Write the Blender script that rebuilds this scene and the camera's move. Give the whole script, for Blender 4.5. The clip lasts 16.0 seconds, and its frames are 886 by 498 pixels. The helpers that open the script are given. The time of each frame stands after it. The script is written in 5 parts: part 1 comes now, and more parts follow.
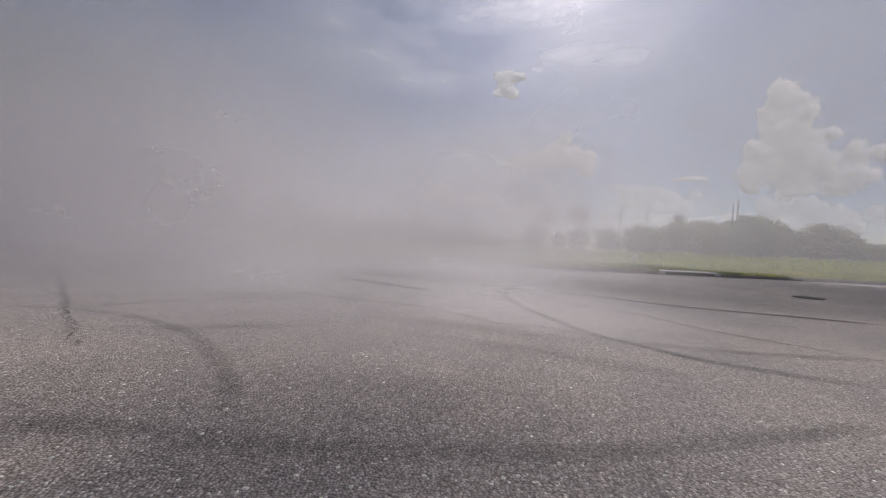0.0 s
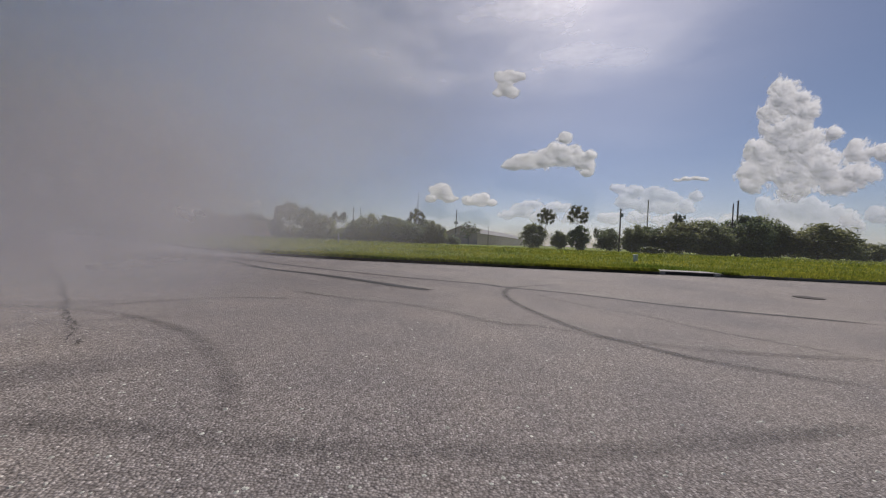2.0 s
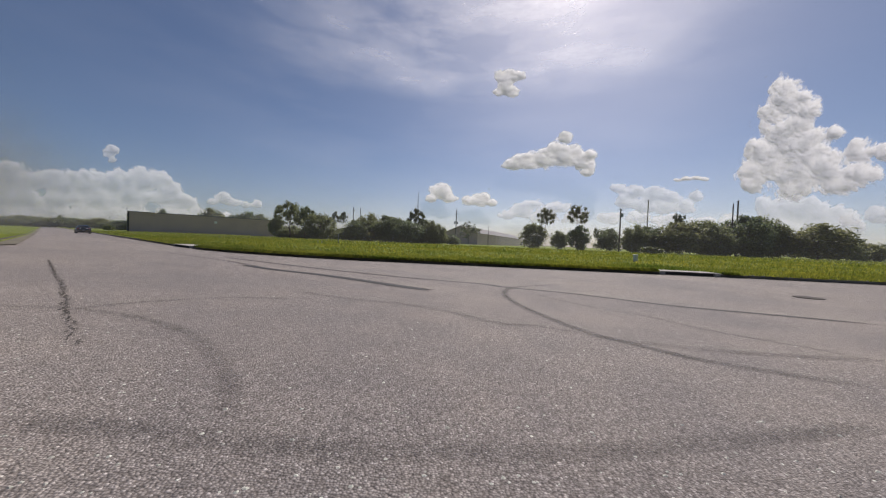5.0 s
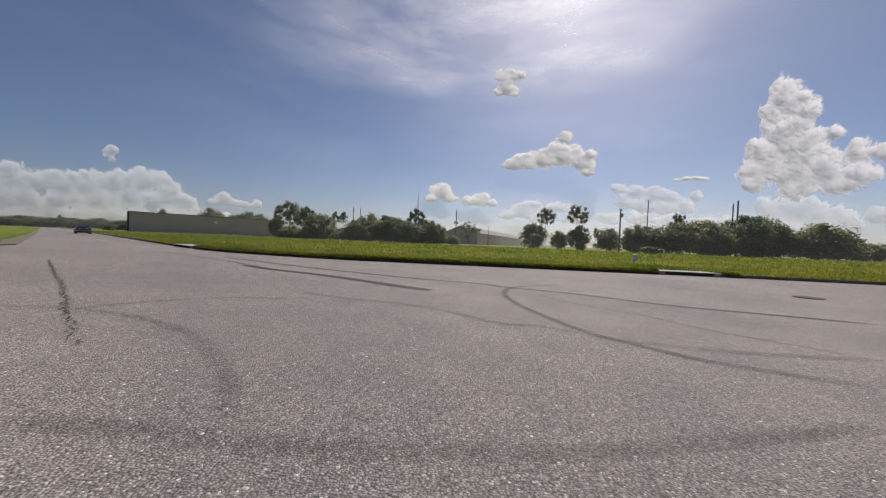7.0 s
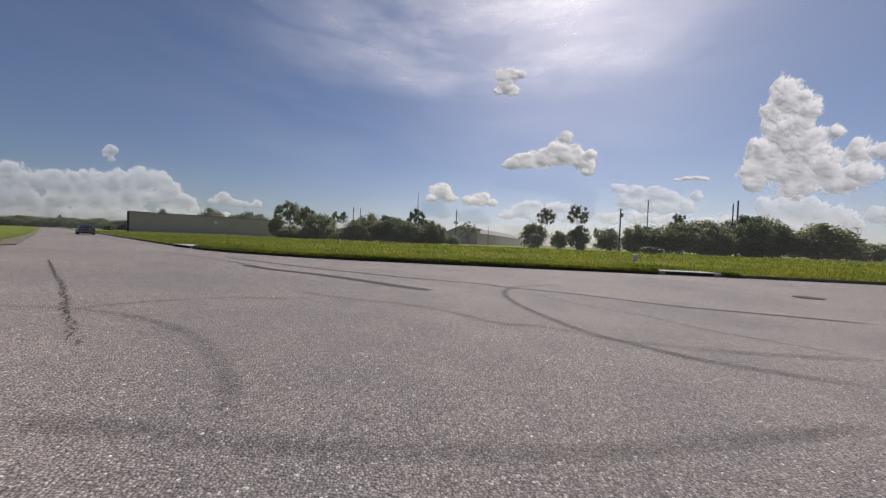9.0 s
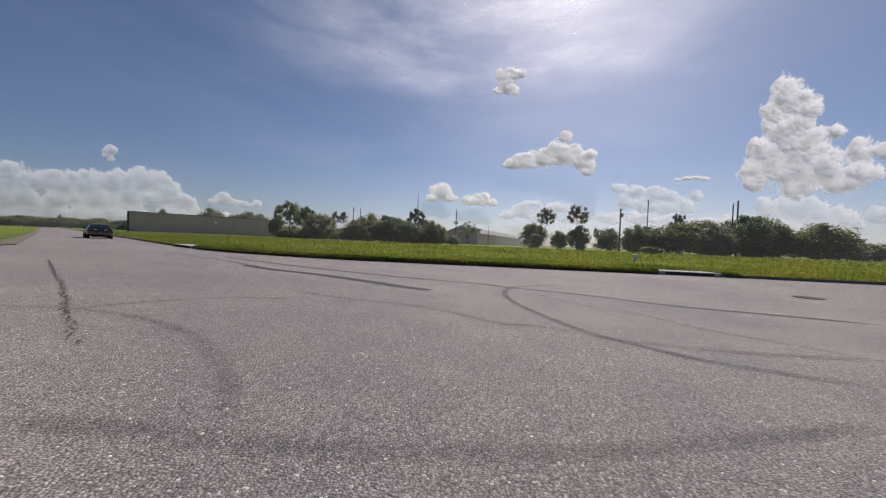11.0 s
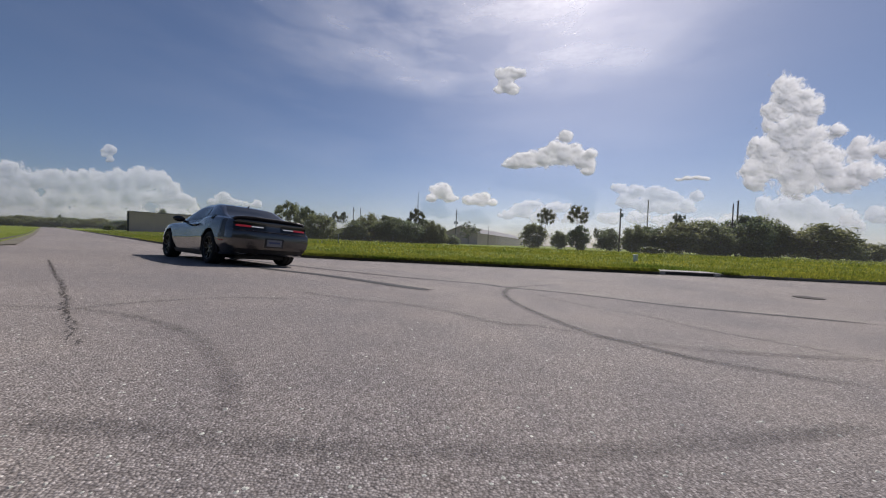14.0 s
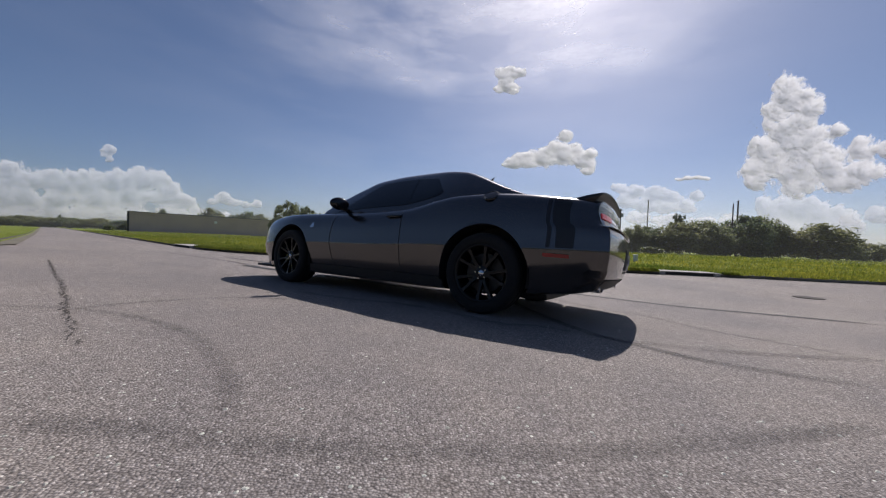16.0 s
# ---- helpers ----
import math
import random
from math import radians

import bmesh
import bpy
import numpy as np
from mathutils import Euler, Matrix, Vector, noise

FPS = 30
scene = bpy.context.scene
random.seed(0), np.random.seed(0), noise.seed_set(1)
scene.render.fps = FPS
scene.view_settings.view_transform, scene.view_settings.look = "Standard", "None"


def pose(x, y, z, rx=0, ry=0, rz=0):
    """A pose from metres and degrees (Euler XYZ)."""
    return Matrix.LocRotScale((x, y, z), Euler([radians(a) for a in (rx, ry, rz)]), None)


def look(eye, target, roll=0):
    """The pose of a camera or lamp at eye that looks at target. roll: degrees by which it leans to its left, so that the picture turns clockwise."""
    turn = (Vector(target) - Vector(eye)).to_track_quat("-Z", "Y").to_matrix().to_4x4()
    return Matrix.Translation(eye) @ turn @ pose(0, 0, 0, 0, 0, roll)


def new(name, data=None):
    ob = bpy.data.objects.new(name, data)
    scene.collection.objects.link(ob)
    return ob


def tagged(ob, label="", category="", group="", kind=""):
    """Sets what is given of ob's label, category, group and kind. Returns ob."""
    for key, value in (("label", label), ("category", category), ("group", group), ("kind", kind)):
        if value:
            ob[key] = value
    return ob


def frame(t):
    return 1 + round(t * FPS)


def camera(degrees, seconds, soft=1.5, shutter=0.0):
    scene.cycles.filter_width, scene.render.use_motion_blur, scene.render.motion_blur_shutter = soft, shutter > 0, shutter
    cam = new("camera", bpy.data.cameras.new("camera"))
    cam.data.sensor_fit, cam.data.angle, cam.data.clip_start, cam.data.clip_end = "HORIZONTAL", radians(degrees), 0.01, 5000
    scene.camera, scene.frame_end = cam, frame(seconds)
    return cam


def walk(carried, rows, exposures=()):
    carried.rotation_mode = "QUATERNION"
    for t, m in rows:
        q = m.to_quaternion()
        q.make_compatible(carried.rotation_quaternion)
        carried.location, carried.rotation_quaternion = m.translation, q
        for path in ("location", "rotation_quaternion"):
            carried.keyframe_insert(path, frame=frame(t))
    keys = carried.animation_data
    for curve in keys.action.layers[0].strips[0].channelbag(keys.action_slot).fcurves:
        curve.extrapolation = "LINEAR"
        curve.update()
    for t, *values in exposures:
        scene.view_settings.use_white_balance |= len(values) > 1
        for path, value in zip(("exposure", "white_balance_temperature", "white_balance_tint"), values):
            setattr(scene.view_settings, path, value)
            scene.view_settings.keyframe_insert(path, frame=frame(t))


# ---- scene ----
cam = camera(108.1, 16.0, soft=1.2)
EYE = (0.0, 0.0, 0.4615)
walk(cam, [(0.0, pose(*EYE, 88.73, 0, 0) @ pose(0, 0, 0, 0, 0, 2.27)), (16.0, pose(*EYE, 88.73, 0, 0) @ pose(0, 0, 0, 0, 0, 2.27))],
     exposures=[(0.0, -0.24, 6350, 16.0), (0.5, -0.2, 6350, 16.0), (1.0, -0.34, 6350, 16.0), (1.5, -0.03, 6480, 16.0), (2.0, -0.36, 6420, 16.0), (2.5, -0.22, 6450, 16.0), (3.0, -0.12, 6500, 16.0), (7.0, -0.1, 6560, 16.0), (9.0, -0.1, 6470, 16.0), (12.5, -0.1, 6330, 16.0), (14.5, -0.08, 6310, 16.0), (16.0, -0.02, 6300, 16.0)])

# ---- light ----
SUN_AZ, SUN_EL = 23.5, 46.0          # degrees to the right of +y, degrees up
world = bpy.data.worlds.new("sky")
scene.world = world
world.use_nodes = True
wn = world.node_tree.nodes
sky = wn.new("ShaderNodeTexSky")
sky.sky_type, sky.sun_disc = "NISHITA", False
sky.sun_elevation, sky.sun_rotation = radians(SUN_EL), radians(SUN_AZ)
sky.air_density, sky.dust_density, sky.ozone_density = 0.85, 1.0, 4.0
world.node_tree.links.new(sky.outputs[0], wn["Background"].inputs[0])
wn["Background"].inputs[1].default_value = 0.073
sun = new("sun", bpy.data.lights.new("sun", "SUN"))
sun.data.energy, sun.data.angle, sun.data.color = 4.6, radians(0.6), (1.0, 0.95, 0.88)
a, e = radians(SUN_AZ), radians(SUN_EL)
SUN_WAY = Vector((math.sin(a) * math.cos(e), math.cos(a) * math.cos(e), math.sin(e)))
sun.matrix_world = look(SUN_WAY * 50, (0, 0, 0))


# ---- materials ----
def mat(name, colour=(0.5, 0.5, 0.5), rough=0.6, metal=0.0, spec=0.5):
    m = bpy.data.materials.new(name)
    m.use_nodes = True
    b = m.node_tree.nodes["Principled BSDF"]
    b.inputs["Base Color"].default_value = (*colour, 1)
    b.inputs["Roughness"].default_value = rough
    b.inputs["Metallic"].default_value = metal
    b.inputs["Specular IOR Level"].default_value = spec
    return m


class Net:
    """Shortcuts to wire a material's nodes."""

    def __init__(self, m):
        self.m, self.t = m, m.node_tree
        self.b = m.node_tree.nodes["Principled BSDF"]
        self.coord = self.t.nodes.new("ShaderNodeTexCoord").outputs["Object"]

    def node(self, kind, **sets):
        n = self.t.nodes.new(kind)
        for k, v in sets.items():
            n.inputs[k.replace("_", " ")].default_value = v
        return n

    def join(self, a, b):
        self.t.links.new(a, b)

    def noise(self, scale, detail=4.0, rough=0.55, coord=None):
        n = self.node("ShaderNodeTexNoise", Scale=scale, Detail=detail, Roughness=rough)
        self.join(coord or self.coord, n.inputs["Vector"])
        return n.outputs["Fac"]

    def voronoi(self, scale, feature="F1"):
        n = self.node("ShaderNodeTexVoronoi", Scale=scale)
        n.feature = feature
        self.join(self.coord, n.inputs["Vector"])
        return n

    def ramp(self, fac, stops):
        n = self.t.nodes.new("ShaderNodeValToRGB")
        r = n.color_ramp.elements
        while len(r) < len(stops):
            r.new(0.5)
        for el, (p, c) in zip(r, stops):
            el.position = p
            el.color = (*c, 1) if len(c) == 3 else c
        self.join(fac, n.inputs[0])
        return n.outputs[0]

    def mix(self, fac, a, b, blend="MIX"):
        n = self.t.nodes.new("ShaderNodeMix")
        n.data_type, n.blend_type = "RGBA", blend
        for v, i in ((fac, 0), (a, 6), (b, 7)):
            if hasattr(v, "links"):
                self.join(v, n.inputs[i])
            else:
                n.inputs[i].default_value = v if i == 0 else (*v, 1)
        return n.outputs[2]

    def math(self, op, a, b=0.0):
        n = self.t.nodes.new("ShaderNodeMath")
        n.operation = op
        for v, i in ((a, 0), (b, 1)):
            if hasattr(v, "links"):
                self.join(v, n.inputs[i])
            else:
                n.inputs[i].default_value = v
        return n.outputs[0]

    def bump(self, height, strength=0.4, dist=0.01):
        n = self.node("ShaderNodeBump", Strength=strength, Distance=dist)
        self.join(height, n.inputs["Height"])
        self.join(n.outputs[0], self.b.inputs["Normal"])

    def colour(self, c):
        self.join(c, self.b.inputs["Base Color"])

    def random(self):
        return self.t.nodes.new("ShaderNodeObjectInfo").outputs["Random"]


def asphalt_mat():
    m = mat("asphalt", rough=0.85, spec=0.35)
    n = Net(m)
    v = n.voronoi(160.0)
    v2 = n.voronoi(70.0)
    stones = n.ramp(v.outputs["Color"], [(0.0, (0.145, 0.132, 0.123)), (0.45, (0.265, 0.243, 0.226)), (0.8, (0.39, 0.36, 0.336)), (1.0, (0.68, 0.645, 0.612))])
    pits = n.ramp(v.outputs["Distance"], [(0.35, (1, 1, 1)), (0.75, (0.5, 0.48, 0.47))])
    c = n.mix(0.92, stones, pits, "MULTIPLY")
    big = n.ramp(v2.outputs["Color"], [(0.0, (0.86, 0.85, 0.85)), (1.0, (1.12, 1.1, 1.08))])
    c = n.mix(0.7, c, big, "MULTIPLY")
    stain = n.ramp(n.noise(0.35, 5, 0.6), [(0.35, (0.80, 0.80, 0.82)), (0.65, (1.08, 1.05, 1.0))])
    c = n.mix(0.9, c, stain, "MULTIPLY")
    patch = n.ramp(n.noise(2.6, 4, 0.6), [(0.35, (0.9, 0.9, 0.92)), (0.65, (1.06, 1.05, 1.04))])
    c = n.mix(0.8, c, patch, "MULTIPLY")
    n.colour(c)
    h = n.math("SUBTRACT", n.math("MULTIPLY", n.noise(300.0, 2), 0.25), v.outputs["Distance"])
    n.bump(h, 0.8, 0.005)
    return m


def grass_ground_mat():
    m = mat("turf", rough=0.95, spec=0.1)
    n = Net(m)
    c = n.ramp(n.noise(0.25, 6, 0.65), [(0.3, (0.11, 0.155, 0.025)), (0.55, (0.19, 0.23, 0.036)), (0.75, (0.27, 0.28, 0.055))])
    f = n.ramp(n.noise(6.0, 6, 0.7), [(0.3, (0.5, 0.5, 0.5)), (0.7, (1.3, 1.3, 1.2))])
    n.colour(n.mix(1.0, c, f, "MULTIPLY"))
    n.bump(n.noise(8.0, 6, 0.7), 1.0, 0.15)
    return m


def leaf_mat(name, dark, light, trans=0.35, patches=0.0):
    m = mat(name, rough=0.5, spec=0.4)
    n = Net(m)
    isl = n.t.nodes.new("ShaderNodeNewGeometry").outputs["Random Per Island"]
    c = n.ramp(isl, [(0.0, dark), (1.0, light)])
    tint = n.ramp(n.random(), [(0.0, (0.8, 0.9, 0.85)), (1.0, (1.2, 1.1, 0.95))])
    c = n.mix(1.0, c, tint, "MULTIPLY")
    c = n.mix(patches, c, n.ramp(n.noise(0.22, 4, 0.6), [(0.35, (0.55, 0.68, 0.6)), (0.5, (0.95, 0.95, 0.9)), (0.68, (1.35, 1.2, 1.1))]), "MULTIPLY")
    n.colour(c)
    tr = n.t.nodes.new("ShaderNodeBsdfTranslucent")
    n.join(c, tr.inputs[0])
    mx = n.node("ShaderNodeMixShader")
    mx.inputs[0].default_value = trans
    n.join(n.b.outputs[0], mx.inputs[1])
    n.join(tr.outputs[0], mx.inputs[2])
    n.join(mx.outputs[0], n.t.nodes["Material Output"].inputs[0])
    return m


def rough_mat(name, colour, rough=0.8, scale=8.0, var=0.25, bump=0.2, metal=0.0, fine=60.0):
    m = mat(name, colour, rough, metal)
    n = Net(m)
    lo, hi = [tuple(k * c for c in colour) for k in (1 - var, 1 + var)]
    c = n.ramp(n.noise(scale, 5, 0.6), [(0.3, lo), (0.7, hi)])
    g = n.ramp(n.noise(fine, 3, 0.6), [(0.3, (0.88, 0.88, 0.88)), (0.7, (1.1, 1.1, 1.1))])
    n.colour(n.mix(1.0, c, g, "MULTIPLY"))
    if bump:
        n.bump(n.noise(fine, 4, 0.6), bump, 0.02)
    return m


ASPHALT = asphalt_mat()
TURF = grass_ground_mat()
BLADE = leaf_mat("grass_blade", (0.12, 0.165, 0.022), (0.34, 0.36, 0.07), 0.5, 1.0)
LEAF = leaf_mat("oak_leaf", (0.10, 0.122, 0.068), (0.25, 0.275, 0.15), 0.55)
LEAF_PINE = leaf_mat("pine_needle", (0.075, 0.088, 0.055), (0.17, 0.185, 0.11), 0.5)
LEAF_BUSH = leaf_mat("bush_leaf", (0.06, 0.085, 0.02), (0.15, 0.18, 0.045), 0.35)
BARK = rough_mat("bark", (0.12, 0.095, 0.075), 0.9, 6.0, 0.35, 0.6)
CONCRETE = rough_mat("kerb_concrete", (0.34, 0.32, 0.29), 0.9, 3.0, 0.3, 0.3)
KERB_STONE = rough_mat("dirty_kerb", (0.19, 0.165, 0.135), 0.9, 1.5, 0.45, 0.4)
VERGE = rough_mat("sandy_verge", (0.14, 0.125, 0.09), 0.95, 2.0, 0.4, 0.4)
# silt, cracks and iron cover; also the shade painted in the drain slot
DIRT_AND_SHADE = rough_mat("gutter_dirt_and_shade", (0.055, 0.048, 0.04), 0.95, 4.0, 0.4, 0.5)
WALL_TAN = rough_mat("metal_cladding", (0.50, 0.38, 0.325), 0.6, 0.2, 0.08, 0.0, 0.0, 2.0)
ROOF_METAL = rough_mat("roof_sheet", (0.15, 0.148, 0.15), 0.85, 0.3, 0.15, 0.0, 0.0, 3.0)
WHITE_PAINT = rough_mat("white_paint", (0.75, 0.75, 0.72), 0.6, 4.0, 0.1, 0.0)
POLE_WOOD = rough_mat("pole_wood", (0.10, 0.085, 0.07), 0.85, 4.0, 0.3, 0.3)
STEEL = rough_mat("galvanised_steel", (0.36, 0.37, 0.38), 0.5, 5.0, 0.15, 0.0, 0.6)


# ---- shapes ----
def mesh_of(bm, name, material, smooth=False):
    me = bpy.data.meshes.new(name)
    bm.normal_update()
    bm.to_mesh(me)
    bm.free()
    me.materials.append(material)
    if smooth:
        me.polygons.foreach_set("use_smooth", [True] * len(me.polygons))
    return me


def part(name, bm, material, parent=None, label="", smooth=False):
    ob = new(name, mesh_of(bm, name, material, smooth))
    if parent:
        ob.parent = parent
    return tagged(ob, label)


def empty(name, label, category, m=None, group=""):
    ob = new(name)
    ob.empty_display_size = 0.2
    if m is not None:
        ob.matrix_basis = m
    return tagged(ob, label, category, group)


def data_mesh(name, verts, faces, material, smooth=False):
    me = bpy.data.meshes.new(name)
    me.from_pydata([tuple(v) for v in verts], [], faces)
    me.materials.append(material)
    if smooth:
        me.polygons.foreach_set("use_smooth", [True] * len(me.polygons))
    return me


def box(bm, lo, hi, bevel=0.0, m=None):
    lo, hi = Vector(lo), Vector(hi)
    vs = bmesh.ops.create_cube(bm, size=1.0)["verts"]
    for v in vs:
        v.co = Vector([lo[i] + (v.co[i] + 0.5) * (hi[i] - lo[i]) for i in range(3)])
    if bevel:
        es = list({e for v in vs for e in v.link_edges})
        vs = list({v for f in bmesh.ops.bevel(bm, geom=es, offset=bevel, segments=2, affect="EDGES", profile=0.5)["faces"] for v in f.verts} | {v for v in vs if v.is_valid})
    if m is not None:
        bmesh.ops.transform(bm, matrix=m, verts=vs)
    return vs


def tube(bm, pts, radii, seg=8, cap=True):
    """A tapered tube along points."""
    rings = []
    pts = [Vector(p) for p in pts]
    for i, p in enumerate(pts):
        d = (pts[min(i + 1, len(pts) - 1)] - pts[max(i - 1, 0)]).normalized()
        q = d.to_track_quat("Z", "Y")
        rings.append([bm.verts.new(p + q @ Vector((radii[i] * math.cos(k * math.tau / seg), radii[i] * math.sin(k * math.tau / seg), 0))) for k in range(seg)])
    for r0, r1 in zip(rings, rings[1:]):
        for k in range(seg):
            bm.faces.new((r0[k], r0[(k + 1) % seg], r1[(k + 1) % seg], r1[k]))
    if cap:
        bm.faces.new(rings[0][::-1])
        bm.faces.new(rings[-1])


def lathe(bm, profile, seg=40, axis="y"):
    """Turns (radius, along) pairs about the y axis."""
    rings = []
    for r, a in profile:
        rings.append([bm.verts.new((r * math.sin(k * math.tau / seg), a, r * math.cos(k * math.tau / seg))) for k in range(seg)])
    for r0, r1 in zip(rings, rings[1:]):
        for k in range(seg):
            bm.faces.new((r0[k], r0[(k + 1) % seg], r1[(k + 1) % seg], r1[k]))


def lerp(x, xs, ys):
    return float(np.interp(x, xs, ys))


def curve(x, xs, ys):
    """A smooth curve through the knots."""
    xs, ys = np.asarray(xs, float), np.asarray(ys, float)
    i = int(np.clip(np.searchsorted(xs, x) - 1, 0, len(xs) - 2))
    def slope(j):
        if j == 0:
            return (ys[1] - ys[0]) / (xs[1] - xs[0])
        if j == len(xs) - 1:
            return (ys[-1] - ys[-2]) / (xs[-1] - xs[-2])
        a, b = (ys[j] - ys[j - 1]) / (xs[j] - xs[j - 1]), (ys[j + 1] - ys[j]) / (xs[j + 1] - xs[j])
        return 0.0 if a * b <= 0 else 2 * a * b / (a + b)
    h = xs[i + 1] - xs[i]
    t = min(max((x - xs[i]) / h, 0.0), 1.0)
    m0, m1 = slope(i) * h, slope(i + 1) * h
    return float((2 * t**3 - 3 * t**2 + 1) * ys[i] + (t**3 - 2 * t**2 + t) * m0 + (-2 * t**3 + 3 * t**2) * ys[i + 1] + (t**3 - t**2) * m1)


# ---- the ground ----
LOW = 0.57                            # how far the street lies below the crown where the lens stands
def road_z(x, y):
    q = 1.05 * (0.0294 * x + 0.0521 * y)
    q = max(q, -0.15)
    h = max(0.0, 0.12 - abs(q - LOW)) / 0.12
    return -(min(q, LOW) - h * h * 0.12 / 4)


KERB_X = [-21.0, -17.5, -14.5, -11.8, -8.5, -5.0, 4.0, 12.4, 17.8, 400.0]
KERB_Y = [24.4, 21.4, 19.1, 17.4, 16.2, 15.4, 14.45, 13.6, 12.9, -30.0]
def kerb_y(x):
    return 24.4 + (-21.0 - x) * 0.818 if x < -21.0 else curve(x, KERB_X, KERB_Y)


def left_y(x):
    return -1.1 - 0.8 * x if x < -12.5 else curve(x, [-12.5, -11.5, -10.5, -9.5, -8.0, 400.0], [8.9, 7.2, 0.0, -9.0, -12.0, -60.0])


def lot_z(x, y):
    d = y - kerb_y(x)
    return road_z(x, kerb_y(x)) + 0.13 + 0.16 * min(max(d, 0) / 40.0, 1.0)


COLS = sorted(set([-3000, -2000, -1200, -800, -600, -450, -350] + [round(-300 + 10 * i, 3) for i in range(20)] + [round(-100 + 2.5 * i, 3) for i in range(24)]
                  + [round(-40 + 0.8 * i, 3) for i in range(100)] + [42, 46, 50, 60, 70, 85, 100, 130, 170, 220, 300, 399, 600, 1000, 2000, 3000]))
ROAD_COLS = [x for x in COLS if -460 < x < 390]


def ground_sheet():
    away = [0.0, 0.4, 1, 2, 4, 7, 11, 16, 24, 36, 55, 80, 120, 180, 300, 500, 900, 1800, 3000]
    verts, faces = [], []
    for x in COLS:
        xc = min(max(x, -460), 390)
        yl, yk = left_y(xc), kerb_y(xc)
        zl, zk = road_z(xc, yl), road_z(xc, yk)
        col = [(x, yl - d, zl + 0.02 + 0.1 * min(d / 40, 1)) for d in away[:0:-1]] + [(x, yl - 0.02, zl + 0.02), (x, yl + 0.1, zl - 0.3), (x, yk - 0.1, zk - 0.3)]
        for d in away:
            z = lot_z(xc, yk + d) + (0.05 * noise.noise((x * 0.15, d * 0.15, 3.0)) if 0.5 < d < 200 else 0)
            col.append((x, yk + d + 0.14, z))
        verts += col
    n = len(col)
    for i in range(len(COLS) - 1):
        for j in range(n - 1):
            faces.append((i * n + j, (i + 1) * n + j, (i + 1) * n + j + 1, i * n + j + 1))
    ob = new("ground", data_mesh("ground", verts, faces, TURF, True))
    tagged(ob, "green and yellow mown grass field behind the kerb", "grass", kind="structure")


def asphalt_sheet():
    verts, faces, rows = [], [], 48
    for x in ROAD_COLS:
        yl, yk = left_y(x), kerb_y(x)
        for j in range(rows + 1):
            y = yl + (yk - yl) * j / rows
            verts.append((x, y, road_z(x, y)))
    n = rows + 1
    for i in range(len(ROAD_COLS) - 1):
        for j in range(rows):
            faces.append((i * n + j, (i + 1) * n + j, (i + 1) * n + j + 1, i * n + j + 1))
    ob = new("road", data_mesh("road", verts, faces, ASPHALT, True))
    tagged(ob, "worn grey asphalt street with coarse exposed stones and rubber marks", "road", kind="structure")


ground_sheet()
asphalt_sheet()


def along_kerb(x0, x1, step):
    xs, x = [], x0
    while x < x1:
        xs.append(x)
        d = (kerb_y(x + 0.05) - kerb_y(x - 0.05)) / 0.1
        x += step / math.hypot(1, d)
    return xs


def kerb_strip(name, xs, profile, material, label, fn=kerb_y, side=1):
    """A strip with a (outwards, up) profile that follows the edge of the street."""
    verts, faces = [], []
    for x in xs:
        y = fn(x)
        d = (fn(x + 0.05) - fn(x - 0.05)) / 0.1
        nx, ny = -d / math.hypot(1, d) * side, side / math.hypot(1, d)
        z = road_z(x, y)
        for o, u in profile:
            verts.append((x + nx * o, y + ny * o, z + u))
    n = len(profile)
    for i in range(len(xs) - 1):
        for j in range(n - 1):
            faces.append((i * n + j, (i + 1) * n + j, (i + 1) * n + j + 1, i * n + j + 1))
    ob = new(name, data_mesh(name, verts, faces, material, True))
    return tagged(ob, label, "kerb", kind="structure")


KERB_PROFILE = [(-0.36, 0.006), (-0.03, -0.012), (0.0, 0.02), (0.03, 0.10), (0.06, 0.125), (0.20, 0.13), (0.21, -0.1)]
kerb_strip("kerb", along_kerb(-300, 60, 0.8), KERB_PROFILE, KERB_STONE, "low weathered concrete kerb along the grass field")
kerb_strip("kerb", [x for x in ROAD_COLS if -300 <= x <= -12], [(-0.4, 0.004), (0.0, 0.012), (0.3, 0.03), (0.34, -0.1)], VERGE, "sandy edge of the far verge", left_y, -1)


# ---- the car ----
PAINT = mat("grey_metallic_paint", (0.085, 0.079, 0.078), 0.24, 0.85)
n_ = Net(PAINT)
n_.b.inputs["Coat Weight"].default_value = 0.9
n_.b.inputs["Coat Roughness"].default_value = 0.04
n_.colour(n_.mix(1.0, n_.ramp(n_.noise(900.0, 2), [(0.3, (0.072, 0.067, 0.066)), (0.7, (0.102, 0.096, 0.094))]),
                 n_.ramp(n_.noise(1.5, 4), [(0.3, (0.95, 0.95, 0.95)), (0.7, (1.05, 1.04, 1.02))]), "MULTIPLY"))
BLACK_GLOSS = mat("gloss_black", (0.008, 0.008, 0.009), 0.12)
BLACK_MATT = rough_mat("matt_black_plastic", (0.014, 0.014, 0.015), 0.6, 20.0, 0.2, 0.1)
STRIPE = mat("black_stripe_film", (0.012, 0.012, 0.014), 0.38)
TINT = mat("tinted_glass", (0.006, 0.007, 0.008), 0.03, 0.0, 0.6)
RUBBER = rough_mat("tyre_rubber", (0.009, 0.009, 0.009), 0.9, 30.0, 0.25, 0.3)
RIM = mat("black_alloy", (0.006, 0.006, 0.006), 0.3, 0.0, 0.35)
CHROME = mat("bright_metal", (0.62, 0.62, 0.63), 0.18, 1.0)
